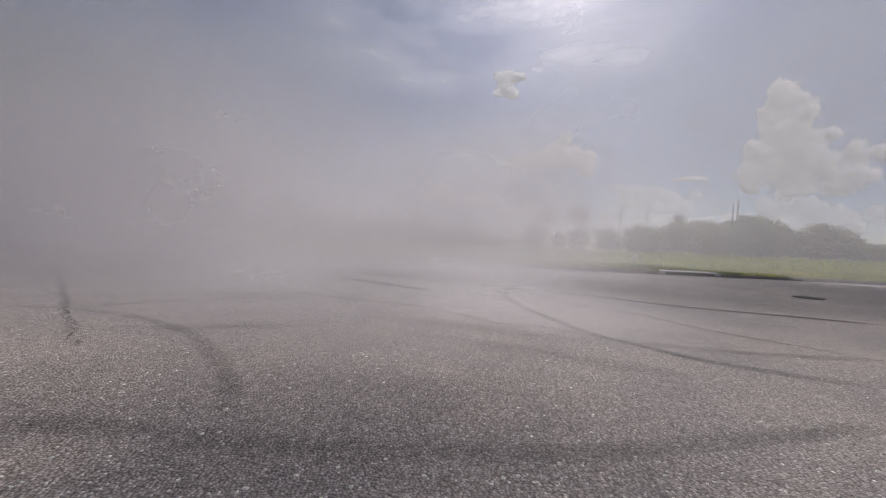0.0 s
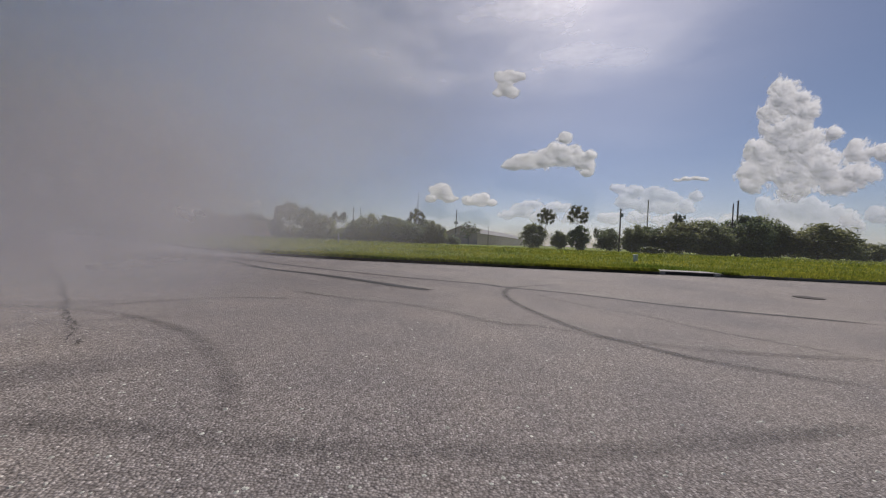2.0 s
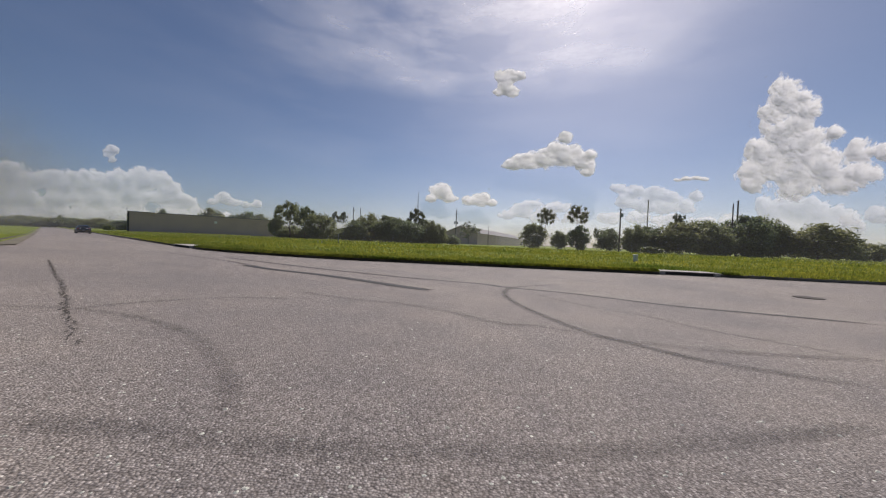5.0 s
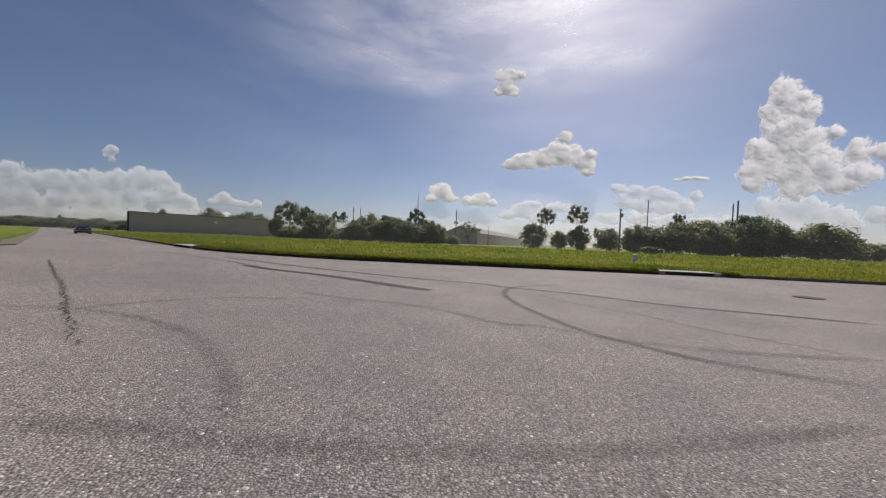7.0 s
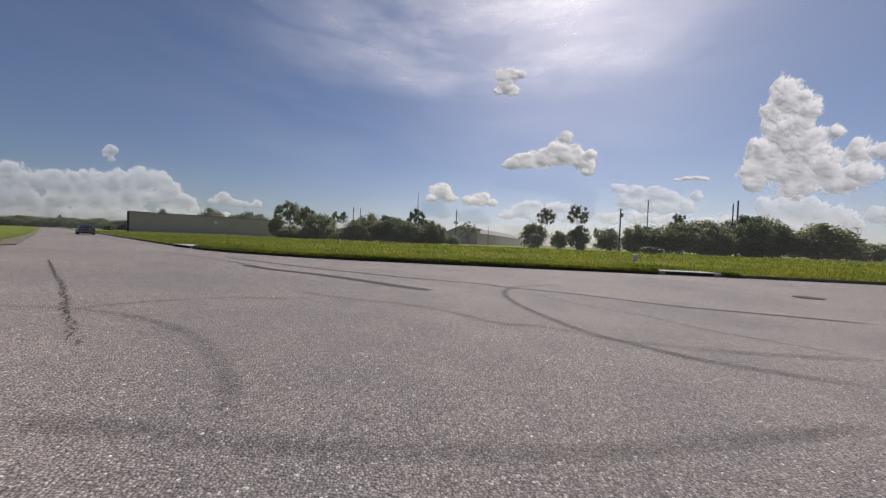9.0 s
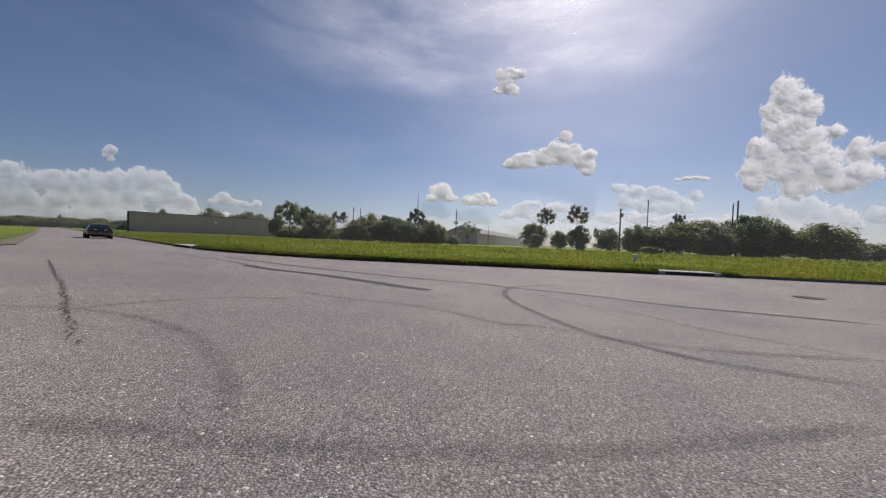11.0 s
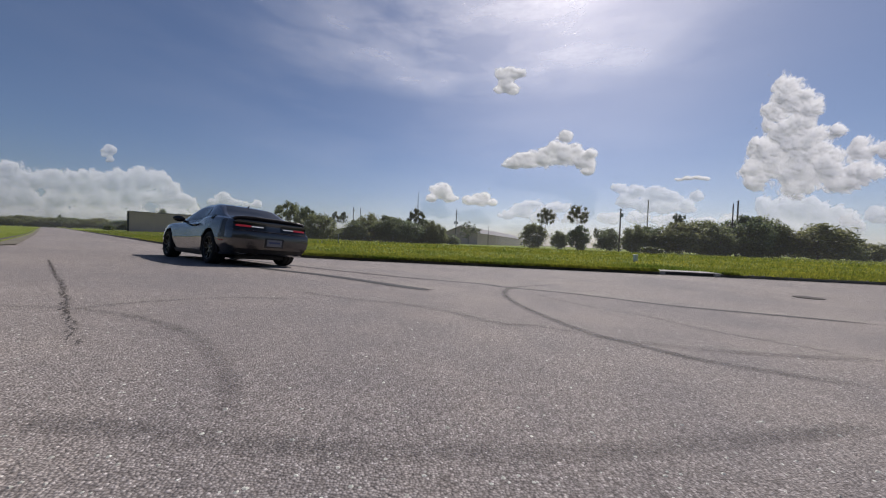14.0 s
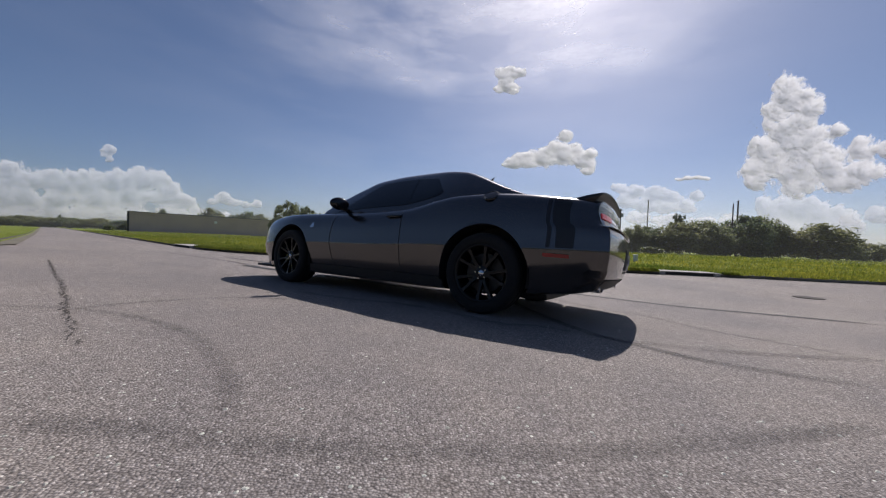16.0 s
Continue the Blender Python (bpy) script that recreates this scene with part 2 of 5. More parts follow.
DISC = mat("brake_disc_steel", (0.06, 0.058, 0.056), 0.5, 1.0)
PLATE = rough_mat("plate_white", (0.19, 0.195, 0.21), 0.45, 10.0, 0.06, 0.0)
BAR = mat("plate_bar_blue", (0.06, 0.08, 0.16), 0.5)
RED_GLASS = mat("red_lens", (0.22, 0.01, 0.012), 0.15)
RED_GLASS.node_tree.nodes["Principled BSDF"].inputs["Emission Color"].default_value = (1.0, 0.06, 0.08, 1)
RED_GLASS.node_tree.nodes["Principled BSDF"].inputs["Emission Strength"].default_value = 0.14
CLEAR_LAMP = mat("lit_reversing_lens", (0.8, 0.8, 0.8), 0.2)
CLEAR_LAMP.node_tree.nodes["Principled BSDF"].inputs["Emission Color"].default_value = (1.0, 0.97, 0.93, 1)
CLEAR_LAMP.node_tree.nodes["Principled BSDF"].inputs["Emission Strength"].default_value = 0.3
MARKER = mat("red_reflector", (0.33, 0.03, 0.025), 0.25)

SX = [-1.06, -0.9, -0.6, -0.3, 0, 0.3, 0.55, 0.8, 1.1, 1.6, 2.0, 2.4, 2.95, 3.3, 3.6, 3.8, 3.93]
SW = [0.86, 0.905, 0.938, 0.955, 0.962, 0.958, 0.948, 0.938, 0.928, 0.922, 0.922, 0.928, 0.945, 0.93, 0.885, 0.79, 0.60]
SS = [1.005, 1.022, 1.05, 1.078, 1.096, 1.094, 1.065, 1.012, 0.975, 0.962, 0.958, 0.955, 0.95, 0.925, 0.875, 0.81, 0.70]
ST = [1.015, 1.032, 1.06, 1.085, 1.10, 1.09, 1.06, 1.02, 1.0, 1.0, 1.0, 1.02, 1.0, 0.965, 0.905, 0.83, 0.72]
SB = [0.29, 0.255, 0.23, 0.21, 0.19, 0.18, 0.17, 0.165, 0.165, 0.165, 0.165, 0.165, 0.17, 0.18, 0.19, 0.2, 0.22]


def body_profile(x):
    w, sh, top, zb = curve(x, SX, SW), curve(x, SX, SS), curve(x, SX, ST), curve(x, SX, SB)
    k = min(sh / 1.0, 1.0)
    pts = [(0, zb), (0.5 * w, zb), (w - 0.14, zb), (w - 0.09, zb + 0.015), (w - 0.078, zb + 0.05), (w - 0.064, zb + 0.11), (w - 0.046, zb + 0.18),
           (w - 0.026, 0.455 * k), (w - 0.011, 0.545 * k), (w - 0.004, 0.585 * k), (w, 0.60 * k), (w - 0.003, 0.615 * k), (w - 0.010, 0.70 * k), (w - 0.017, 0.765 * k), (w - 0.020, 0.79 * k), (w - 0.022, 0.805 * k), (w - 0.033, 0.87 * k),
           (w - 0.056, sh - 0.07), (w - 0.082, sh - 0.025), (w - 0.12, sh - 0.002), (w - 0.17, sh + 0.006), (0.62 * w, 0.6 * sh + 0.4 * top), (0.3 * w, 0.2 * sh + 0.8 * top), (0, top)]
    return pts


def tail_x(z):
    return curve(z, [0.2, 0.3, 0.4, 0.5, 0.62, 0.74, 0.785, 0.805, 0.93, 1.0, 1.05], [-0.86, -0.95, -1.045, -1.08, -1.09, -1.085, -1.07, -1.01, -0.98, -0.985, -0.965])


def shape_x(x, z, y):
    """Leans the tail and rounds it in plan."""
    if x < -0.4:
        k = (x + 0.4) / (-1.06 + 0.4)
        x = -0.4 + k * (tail_x(z) + 0.4) + 0.07 * k * k * (abs(y) / 0.85) ** 3
    return x


def side_y(x, z):
    p = body_profile(x)[3:20]
    return float(np.interp(z, [q[1] for q in p], [q[0] for q in p]))


def car_body(car):
    st = [-1.06, -1.03, -0.98, -0.9] + [round(-0.8 + 0.1 * i, 3) for i in range(46)] + [3.75, 3.8, 3.85, 3.9, 3.93]
    bm = bmesh.new()
    loops = []
    for x in st:
        pr = body_profile(x)
        left = [bm.verts.new((shape_x(x, z, y), y, z)) for y, z in pr]
        right = [left[0]] + [bm.verts.new((shape_x(x, z, y), -y, z)) for y, z in pr[1:-1]] + [left[-1]]
        loops.append((left, right))
    n = len(pr)
    pr_tail = body_profile(st[0])
    for (l0, r0), (l1, r1) in zip(loops, loops[1:]):
        for j in range(n - 1):
            bm.faces.new((l0[j], l0[j + 1], l1[j + 1], l1[j]))
            bm.faces.new((r0[j], r1[j], r1[j + 1], r0[j + 1]))
    l, r = loops[-1]
    for j in range(n - 1):
        q = [l[j], l[j + 1], r[j + 1], r[j]]
        bm.faces.new([v for i, v in enumerate(q) if v not in q[:i]])
    # the tail is closed by a rounded panel
    l, r = loops[0]
    rows = []
    for j in range(n):
        y, z = pr_tail[j]
        if j in (0, n - 1):
            rows.append([l[j]] * 13)
            continue
        mids = [bm.verts.new((shape_x(-1.06, z, y * (1 - k / 6)), y * (1 - k / 6), z)) for k in range(1, 12)]
        rows.append([l[j]] + mids + [r[j]])
    for r0, r1 in zip(rows, rows[1:]):
        for k in range(12):
            q = [r0[k], r0[k + 1], r1[k + 1], r1[k]]
            bm.faces.new([v for i, v in enumerate(q) if v not in q[:i]])
    bmesh.ops.recalc_face_normals(bm, faces=bm.faces)
    me = mesh_of(bm, "body", PAINT, True)
    ob = new("body", me)
    cut_bm = bmesh.new()
    for x in (0.0, 2.951):
        for s in (1, -1):
            vs = bmesh.ops.create_cone(cut_bm, cap_ends=True, segments=48, radius1=0.435, radius2=0.435, depth=0.5)["verts"]
            bmesh.ops.transform(cut_bm, matrix=pose(x, s * 0.86, 0.372, 90), verts=vs)
    cutter = new("cutter", mesh_of(cut_bm, "cutter", BLACK_MATT))
    md = ob.modifiers.new("arches", "BOOLEAN")
    md.object, md.operation, md.solver = cutter, "DIFFERENCE", "EXACT"
    bpy.context.view_layer.update()
    done = bpy.data.meshes.new_from_object(ob.evaluated_get(bpy.context.evaluated_depsgraph_get()))
    ob.modifiers.clear()
    ob.data = done
    done.name = "body"
    bpy.data.objects.remove(cutter)
    bm = bmesh.new()
    bm.from_mesh(done)
    for ed in bm.edges:
        if len(ed.link_faces) == 2 and ed.calc_face_angle(0) > radians(38):
            ed.smooth = False
    bm.to_mesh(done)
    bm.free()
    ob.parent = car
    return tagged(ob, "dark grey metallic two-door body shell")


CABIN_X = [-0.62, -0.45, -0.3, -0.08, 0.15, 0.38, 0.68, 0.95, 1.25, 1.45, 1.63, 1.83, 2.03, 2.22, 2.42]
CABIN_T = [1.03, 1.07, 1.11, 1.20, 1.32, 1.42, 1.463, 1.472, 1.466, 1.445, 1.42, 1.335, 1.235, 1.14, 1.0]


def cabin_at(x, f):
    """The cabin's skin: f runs from the belt (0) up the side to the roof rail (0.6) and in to the middle (1)."""
    top = curve(x, CABIN_X, CABIN_T)
    belt = curve(x, SX, SS) - 0.03
    wb = curve(x, [-0.62, -0.3, 0.2, 0.8, 1.6, 2.42], [0.70, 0.755, 0.795, 0.825, 0.83, 0.80])
    h = max(top - belt, 0.02)
    wr = wb - 0.02 - 0.49 * h
    prof = [(0.0, wb, belt), (0.2, wb - 0.1 * h, belt + 0.27 * h), (0.4, wb - 0.26 * h, belt + 0.56 * h), (0.52, wb - 0.39 * h, belt + 0.76 * h), (0.6, wr + 0.02, belt + 0.89 * h),
            (0.67, wr * 0.92, belt + 0.95 * h), (0.8, wr * 0.6, belt + 0.985 * h), (1.0, 0.0, top)]
    fs = [q[0] for q in prof]
    return Vector((x, curve(f, fs, [q[1] for q in prof]), curve(f, fs, [q[2] for q in prof])))


def cabin_patch(fn, nu, nv, lift=0.004, sides=(1,)):
    """A panel over the cabin: fn(u, v) gives (x, f)."""
    bm = bmesh.new()
    for s in sides:
        grid = []
        for i in range(nu + 1):
            row = []
            for j in range(nv + 1):
                x, f = fn(i / nu, j / nv)
                p = cabin_at(x, f)
                a = cabin_at(x + 0.01, f) - cabin_at(x - 0.01, f)
                b = cabin_at(x, min(f + 0.01, 1)) - cabin_at(x, max(f - 0.01, 0))
                nn = a.cross(b).normalized()
                if nn.z < 0 and nn.y < 0 or (nn.y < 0 and abs(nn.y) > abs(nn.z)) or (nn.z < 0 and abs(nn.z) > abs(nn.y)):
                    nn = -nn
                p = p + nn * lift
                row.append(bm.verts.new((p.x, p.y * s, p.z)))
            grid.append(row)
        for i in range(nu):
            for j in range(nv):
                bm.faces.new((grid[i][j], grid[i + 1][j], grid[i + 1][j + 1], grid[i][j + 1]))
    bmesh.ops.remove_doubles(bm, verts=bm.verts, dist=0.0005)
    bmesh.ops.recalc_face_normals(bm, faces=bm.faces)
    return bm


def side_patch(outline_fn, nu, nv, lift=0.003, s=1):
    """A thin panel on the car's flank: outline_fn(u, v) gives (x, z)."""
    bm = bmesh.new()
    grid = []
    for i in range(nu + 1):
        row = []
        for j in range(nv + 1):
            x, z = outline_fn(i / nu, j / nv)
            y = side_y(x, z) + lift
            row.append(bm.verts.new((shape_x(x, z, y), y * s, z)))
        grid.append(row)
    for i in range(nu):
        for j in range(nv):
            bm.faces.new((grid[i][j], grid[i + 1][j], grid[i + 1][j + 1], grid[i][j + 1]))
    bmesh.ops.recalc_face_normals(bm, faces=bm.faces)
    return bm


def make_wheel(car, x, s, name="wheel"):
    """One wheel about its own axle; its outer face looks along +y."""
    bm = bmesh.new()
    lathe(bm, [(0.262, 0.118), (0.258, 0.128), (0.244, 0.122), (0.236, 0.095), (0.225, 0.03), (0.225, -0.11), (0.262, -0.125)], 48)
    lathe(bm, [(0.0, 0.092), (0.06, 0.092), (0.072, 0.085), (0.075, 0.04)], 30)
    bmesh.ops.recalc_face_normals(bm, faces=bm.faces)
    wheel = part(name, bm, RIM, car, "black split-spoke alloy wheel", True)
    for k in range(5):
        for off in (-0.17, 0.17):
            bm = bmesh.new()
            a0 = k * math.tau / 5
            a1 = a0 + off * 1.55
            rings = []
            for r, a, w, y, d in ((0.045, a0 + off * 0.9, 0.016, 0.088, 0.05), (0.12, a0 + off * 1.2, 0.013, 0.098, 0.045), (0.19, a1, 0.012, 0.106, 0.04), (0.246, a1, 0.016, 0.115, 0.05)):
                c, t = Vector((math.sin(a), 0, math.cos(a))) * r, Vector((math.cos(a), 0, -math.sin(a))) * w
                up, down = Vector((0, y, 0)), Vector((0, y - d, 0))
                rings.append([bm.verts.new(p) for p in (c + t + up, c - t + up, c - t * 1.15 + down, c + t * 1.15 + down)])
            for r0, r1 in zip(rings, rings[1:]):
                for q in range(4):
                    bm.faces.new((r0[q], r0[(q + 1) % 4], r1[(q + 1) % 4], r1[q]))
            bmesh.ops.recalc_face_normals(bm, faces=bm.faces)
            part("spoke", bm, RIM, wheel)
    bm = bmesh.new()
    R = 0.364
    lathe(bm, [(0.258, 0.125), (0.268, 0.137), (0.30, 0.142), (0.332, 0.139), (0.35, 0.128), (0.359, 0.112), (R, 0.09), (R, 0.052), (R - 0.008, 0.05), (R - 0.008, 0.042), (R, 0.04), (R + 0.001, 0.0),
               (R, -0.04), (R - 0.008, -0.042), (R - 0.008, -0.05), (R, -0.052), (R, -0.09), (0.359, -0.112), (0.35, -0.128), (0.332, -0.139), (0.30, -0.142), (0.258, -0.13)], 56)
    bmesh.ops.recalc_face_normals(bm, faces=bm.faces)
    part("tyre", bm, RUBBER, wheel, "black low-profile tyre", True)
    bm = bmesh.new()
    lathe(bm, [(0.06, 0.02), (0.18, 0.02), (0.19, 0.012), (0.19, -0.01)], 36)
    bmesh.ops.recalc_face_normals(bm, faces=bm.faces)
    part("brake_disc", bm, DISC, wheel)
    bm = bmesh.new()
    lathe(bm, [(0.0, 0.103), (0.022, 0.102), (0.028, 0.098), (0.029, 0.09)], 24)
    bmesh.ops.recalc_face_normals(bm, faces=bm.faces)
    part("hub_cap", bm, CHROME, wheel, "bright hub cap", True)
    for k in range(5):
        a0 = (k + 0.5) * math.tau / 5
        bm = bmesh.new()
        vs = bmesh.ops.create_cone(bm, cap_ends=True, segments=6, radius1=0.0105, radius2=0.008, depth=0.022)["verts"]
        bmesh.ops.transform(bm, matrix=pose(0.052 * math.sin(a0), 0.1, 0.052 * math.cos(a0), -90), verts=vs)
        part("lug_nut", bm, CHROME, wheel)
    wheel.matrix_basis = pose(x, s * 0.80, 0.364, 0, 0, 0 if s > 0 else 180)
    return wheel


def make_car():
    car = empty("car", "dark grey metallic two-door muscle car with black stripes and wheels", "car")
    car_body(car)
    # cabin shell
    bm = bmesh.new()
    xs = [round(-0.62 + 0.076 * i, 3) for i in range(41)]
    fs = [0, 0.1, 0.2, 0.3, 0.4, 0.47, 0.52, 0.56, 0.6, 0.63, 0.67, 0.73, 0.8, 0.9, 1.0]
    for s in (1, -1):
        grid = [[bm.verts.new((p.x, p.y * s, p.z)) for p in (cabin_at(x, f) for f in fs)] for x in xs]
        for i in range(len(xs) - 1):
            for j in range(len(fs) - 1):
                bm.faces.new((grid[i][j], grid[i + 1][j], grid[i + 1][j + 1], grid[i][j + 1]))
    bmesh.ops.remove_doubles(bm, verts=bm.verts, dist=0.0005)
    bmesh.ops.recalc_face_normals(bm, faces=bm.faces)
    part("roof", bm, PAINT, car, "grey metallic roof with thick rear pillars", True)
    # side glass: a long front pane and a short quarter pane
    for s in (1, -1):
        def door_pane(u, v):
            x0, x1 = 0.975, lerp(v, [0, 0.5, 1], [2.14, 1.88, 1.50])
            return x0 + (x1 - x0) * u, 0.12 + v * 0.41
        part("door_window", cabin_patch(door_pane, 12, 8, 0.005, (s,)), TINT, car, "dark tinted side glass", True)
        def quarter_pane(u, v):
            x0, x1 = lerp(v, [0, 0.2, 1], [0.61, 0.545, 0.69]), 0.967
            return x0 + (x1 - x0) * u, lerp(u, [0, 1], [0.16, 0.12]) * (1 - v) + lerp(u, [0, 1], [0.49, 0.53]) * v
        part("quarter_window", cabin_patch(quarter_pane, 8, 8, 0.005, (s,)), TINT, car, "dark tinted rear side glass", True)
    part("rear_window", cabin_patch(lambda u, v: (-0.42 + 0.74 * u, lerp(u, [0, 1], [0.66, 0.70]) * (1 - v) + v), 12, 8, 0.005, (1, -1)), TINT, car, "sloping dark rear window", True)
    part("windscreen", cabin_patch(lambda u, v: (1.66 + 0.66 * u, lerp(u, [0, 1], [0.70, 0.64]) * (1 - v) + v), 12, 8, 0.005, (1, -1)), TINT, car, "raked windscreen", True)
    # door seam, sill, handle, filler cap, stripes, markers
    for s in (1, -1):
        part("door_seam", side_patch(lambda u, v: (0.96 + 0.009 * u + 0.02 * v * v, 0.36 + 0.58 * v), 1, 16, 0.002, s), BLACK_MATT, car)
        part("door_seam", side_patch(lambda u, v: (2.06 + 0.010 * u + 0.05 * math.sin(v * 3.1), 0.36 + 0.58 * v), 1, 16, 0.002, s), BLACK_MATT, car)
        part("sill_skirt", side_patch(lambda u, v: (0.42 + 2.1 * u, 0.19 + 0.10 * v), 20, 3, 0.006, s), BLACK_MATT, car, "black sill skirt", True)
        bm = bmesh.new()
        box(bm, (0.99, -0.012, 0.88), (1.19, 0.022, 0.908), 0.01)
        bmesh.ops.translate(bm, verts=bm.verts, vec=(0, s * (side_y(1.1, 0.89) + 0.01), 0))
        part("door_handle", bm, BLACK_GLOSS, car, "dark door handle", True)
        for x0, x1 in ((-0.61, -0.575), (-0.80, -0.64)):
            part("tail_stripe", side_patch(lambda u, v: (x0 + (x1 - x0) * u * (1 + 0.2 * (v - 0.5)) - 0.03 * (v - 0.5), 0.615 + 0.40 * v), 6, 16, 0.003, s), STRIPE, car, "matt black band over the rear wing", True)
        part("side_marker", side_patch(lambda u, v: (-0.755 + 0.21 * u, 0.535 + 0.028 * v + 0.006 * u), 6, 2, 0.007, s), MARKER, car, "red side reflector", True)
        part("front_badge", side_patch(lambda u, v: (2.46 + 0.08 * u * (1 - 0.6 * v), 0.765 + 0.06 * v), 2, 2, 0.005, s), CHROME, car, "small bright badge")
        # wheel wells
        for x in (0.0, 2.951):
            bm = bmesh.new()
            arc = [radians(-14 + 208 * k / 24) for k in range(25)]
            ring = [[bm.verts.new((x + 0.432 * math.cos(a), s * y, 0.372 + 0.432 * math.sin(a))) for a in arc] for y in (0.62, 0.935 if x == 0 else 0.915)]
            for k in range(24):
                bm.faces.new((ring[0][k], ring[0][k + 1], ring[1][k + 1], ring[1][k]))
            bm.faces.new(ring[0])
            part("wheel_well", bm, BLACK_MATT, car, "black wheel arch liner")
        # mirror
        bm = bmesh.new()
        vs = bmesh.ops.create_uvsphere(bm, u_segments=20, v_segments=12, radius=1.0)["verts"]
        for v in vs:
            v.co = Vector((v.co.x * 0.085 if v.co.x > 0 else v.co.x * 0.035, v.co.y * 0.125, v.co.z * 0.075))
        bmesh.ops.transform(bm, matrix=pose(1.86, s * 1.0, 1.035, 0, 0, s * -8), verts=vs)
        mirror = part("wing_mirror", bm, BLACK_GLOSS, car, "gloss black door mirror", True)
        bm = bmesh.new()
        tube(bm, [(1.9, s * 0.82, 0.97), (1.88, s * 0.9, 0.985), (1.87, s * 0.96, 1.005)], [0.03, 0.024, 0.028], 10)
        part("mirror_arm", bm, BLACK_GLOSS, mirror, "", True)
        # lamps of the tail
        def rear_panel(y0, y1, z0, z1, lift, nu=8, nv=3):
            b = bmesh.new()
            g = []
            for i in range(nu + 1):
                y = y0 + (y1 - y0) * i / nu
                row = []
                for j in range(nv + 1):
                    z = z0 + (z1 - z0) * j / nv
                    row.append(b.verts.new((shape_x(-1.06, z, y) - lift, y, z)))
                g.append(row)
            for i in range(nu):
                for j in range(nv):
                    b.faces.new((g[i][j], g[i + 1][j], g[i + 1][j + 1], g[i][j + 1]))
            ex = bmesh.ops.extrude_face_region(b, geom=b.faces[:])
            bmesh.ops.translate(b, verts=[q for q in ex["geom"] if isinstance(q, bmesh.types.BMVert)], vec=(0.02, 0, 0))
            bmesh.ops.recalc_face_normals(b, faces=b.faces)
            return b
        lamp = part("tail_lamp", rear_panel(s * 0.48, s * 0.77, 0.865, 0.905, 0.014), RED_GLASS, car, "dimly lit red tail lamp")
        part("lamp_bezel", rear_panel(s * 0.815, s * 0.165, 0.815, 0.957, 0.006), BLACK_GLOSS, lamp, "black lamp surround")
        part("reversing_lamp", rear_panel(s * 0.22, s * 0.465, 0.876, 0.893, 0.014), CLEAR_LAMP, lamp, "lit white reversing lamp")
        bm = bmesh.new()
        rings = []
        for x, k in ((-0.95, 1.0), (-0.94, 1.04), (-0.72, 1.0)):
            rings.append([bm.verts.new((x, s * 0.60 + k * 0.085 * math.copysign(abs(math.cos(q)) ** 0.5, math.cos(q)), 0.315 + k * 0.036 * math.copysign(abs(math.sin(q)) ** 0.5, math.sin(q)))) for q in [math.tau * i / 24 for i in range(24)]])
        for r0, r1 in zip(rings, rings[1:]):
            for i in range(24):
                bm.faces.new((r0[i], r0[(i + 1) % 24], r1[(i + 1) % 24], r1[i]))
        bmesh.ops.recalc_face_normals(bm, faces=bm.faces)
        tip = part("exhaust_tip", bm, CHROME, car, "bright rectangular exhaust tip", True)
        sol = tip.modifiers.new("wall", "SOLIDIFY")
        sol.thickness = 0.004
    part("tail_panel", rear_panel(0.155, -0.155, 0.815, 0.957, 0.004, 6, 4), PAINT, car, "grey painted panel between the tail lamps")
    part("diffuser", rear_panel(0.76, -0.76, 0.295, 0.385, 0.006, 16, 3), BLACK_MATT, car, "black lower bumper insert")
    # bright metal strip laid along the ledge below the lamps
    part("ledge_strip", rear_panel(0.845, -0.845, 0.790, 0.803, 0.03, 16, 1), CHROME, car, "thin bright strip on the ledge below the tail lamps")
    plate = part("number_plate", rear_panel(0.165, -0.165, 0.475, 0.625, 0.012, 2, 2), PLATE, car, "pale number plate")
    part("plate_bar", rear_panel(0.12, -0.12, 0.535, 0.58, 0.016, 2, 1), BAR, plate)
    part("plate_recess", rear_panel(0.21, -0.21, 0.445, 0.655, 0.003, 2, 2), BLACK_MATT, car, "dark plate recess")
    # filler cap on the left wing
    bm = bmesh.new()
    lathe(bm, [(0.0, 0.012), (0.05, 0.014), (0.058, 0.012), (0.06, 0.018), (0.068, 0.016), (0.07, 0.0)], 28)
    bmesh.ops.recalc_face_normals(bm, faces=bm.faces)
    cap = part("fuel_cap", bm, BLACK_GLOSS, car, "round black racing fuel cap", True)
    cap.matrix_basis = pose(-0.04, 0.872, 1.062, 46)
    # spoiler
    bm = bmesh.new()
    rings = []
    for i in range(25):
        y = -0.79 + 1.58 * i / 24
        k = (abs(y) / 0.80) ** 6
        zo, xo = -0.045 * k, 0.08 * (abs(y) / 0.86) ** 3
        rings.append([bm.verts.new((x + xo, y, z + zo + 0.022)) for x, z in ((-0.70, 1.022), (-0.80, 1.050), (-0.90, 1.072), (-0.985, 1.084), (-0.992, 1.073), (-0.965, 1.05), (-0.94, 1.02), (-0.91, 0.995), (-0.80, 0.995))])
    for r0, r1 in zip(rings, rings[1:]):
        for q in range(9):
            bm.faces.new((r0[q], r0[(q + 1) % 9], r1[(q + 1) % 9], r1[q]))
    bm.faces.new(rings[0])
    bm.faces.new(rings[-1])
    bmesh.ops.recalc_face_normals(bm, faces=bm.faces)
    part("spoiler", bm, STRIPE, car, "black boot lid spoiler", True)
    # aerial fin, splitter, underbody
    bm = bmesh.new()
    tube(bm, [(0.42, 0, 1.41), (0.38, 0, 1.445), (0.345, 0, 1.478), (0.335, 0, 1.486)], [0.022, 0.014, 0.007, 0.003], 8)
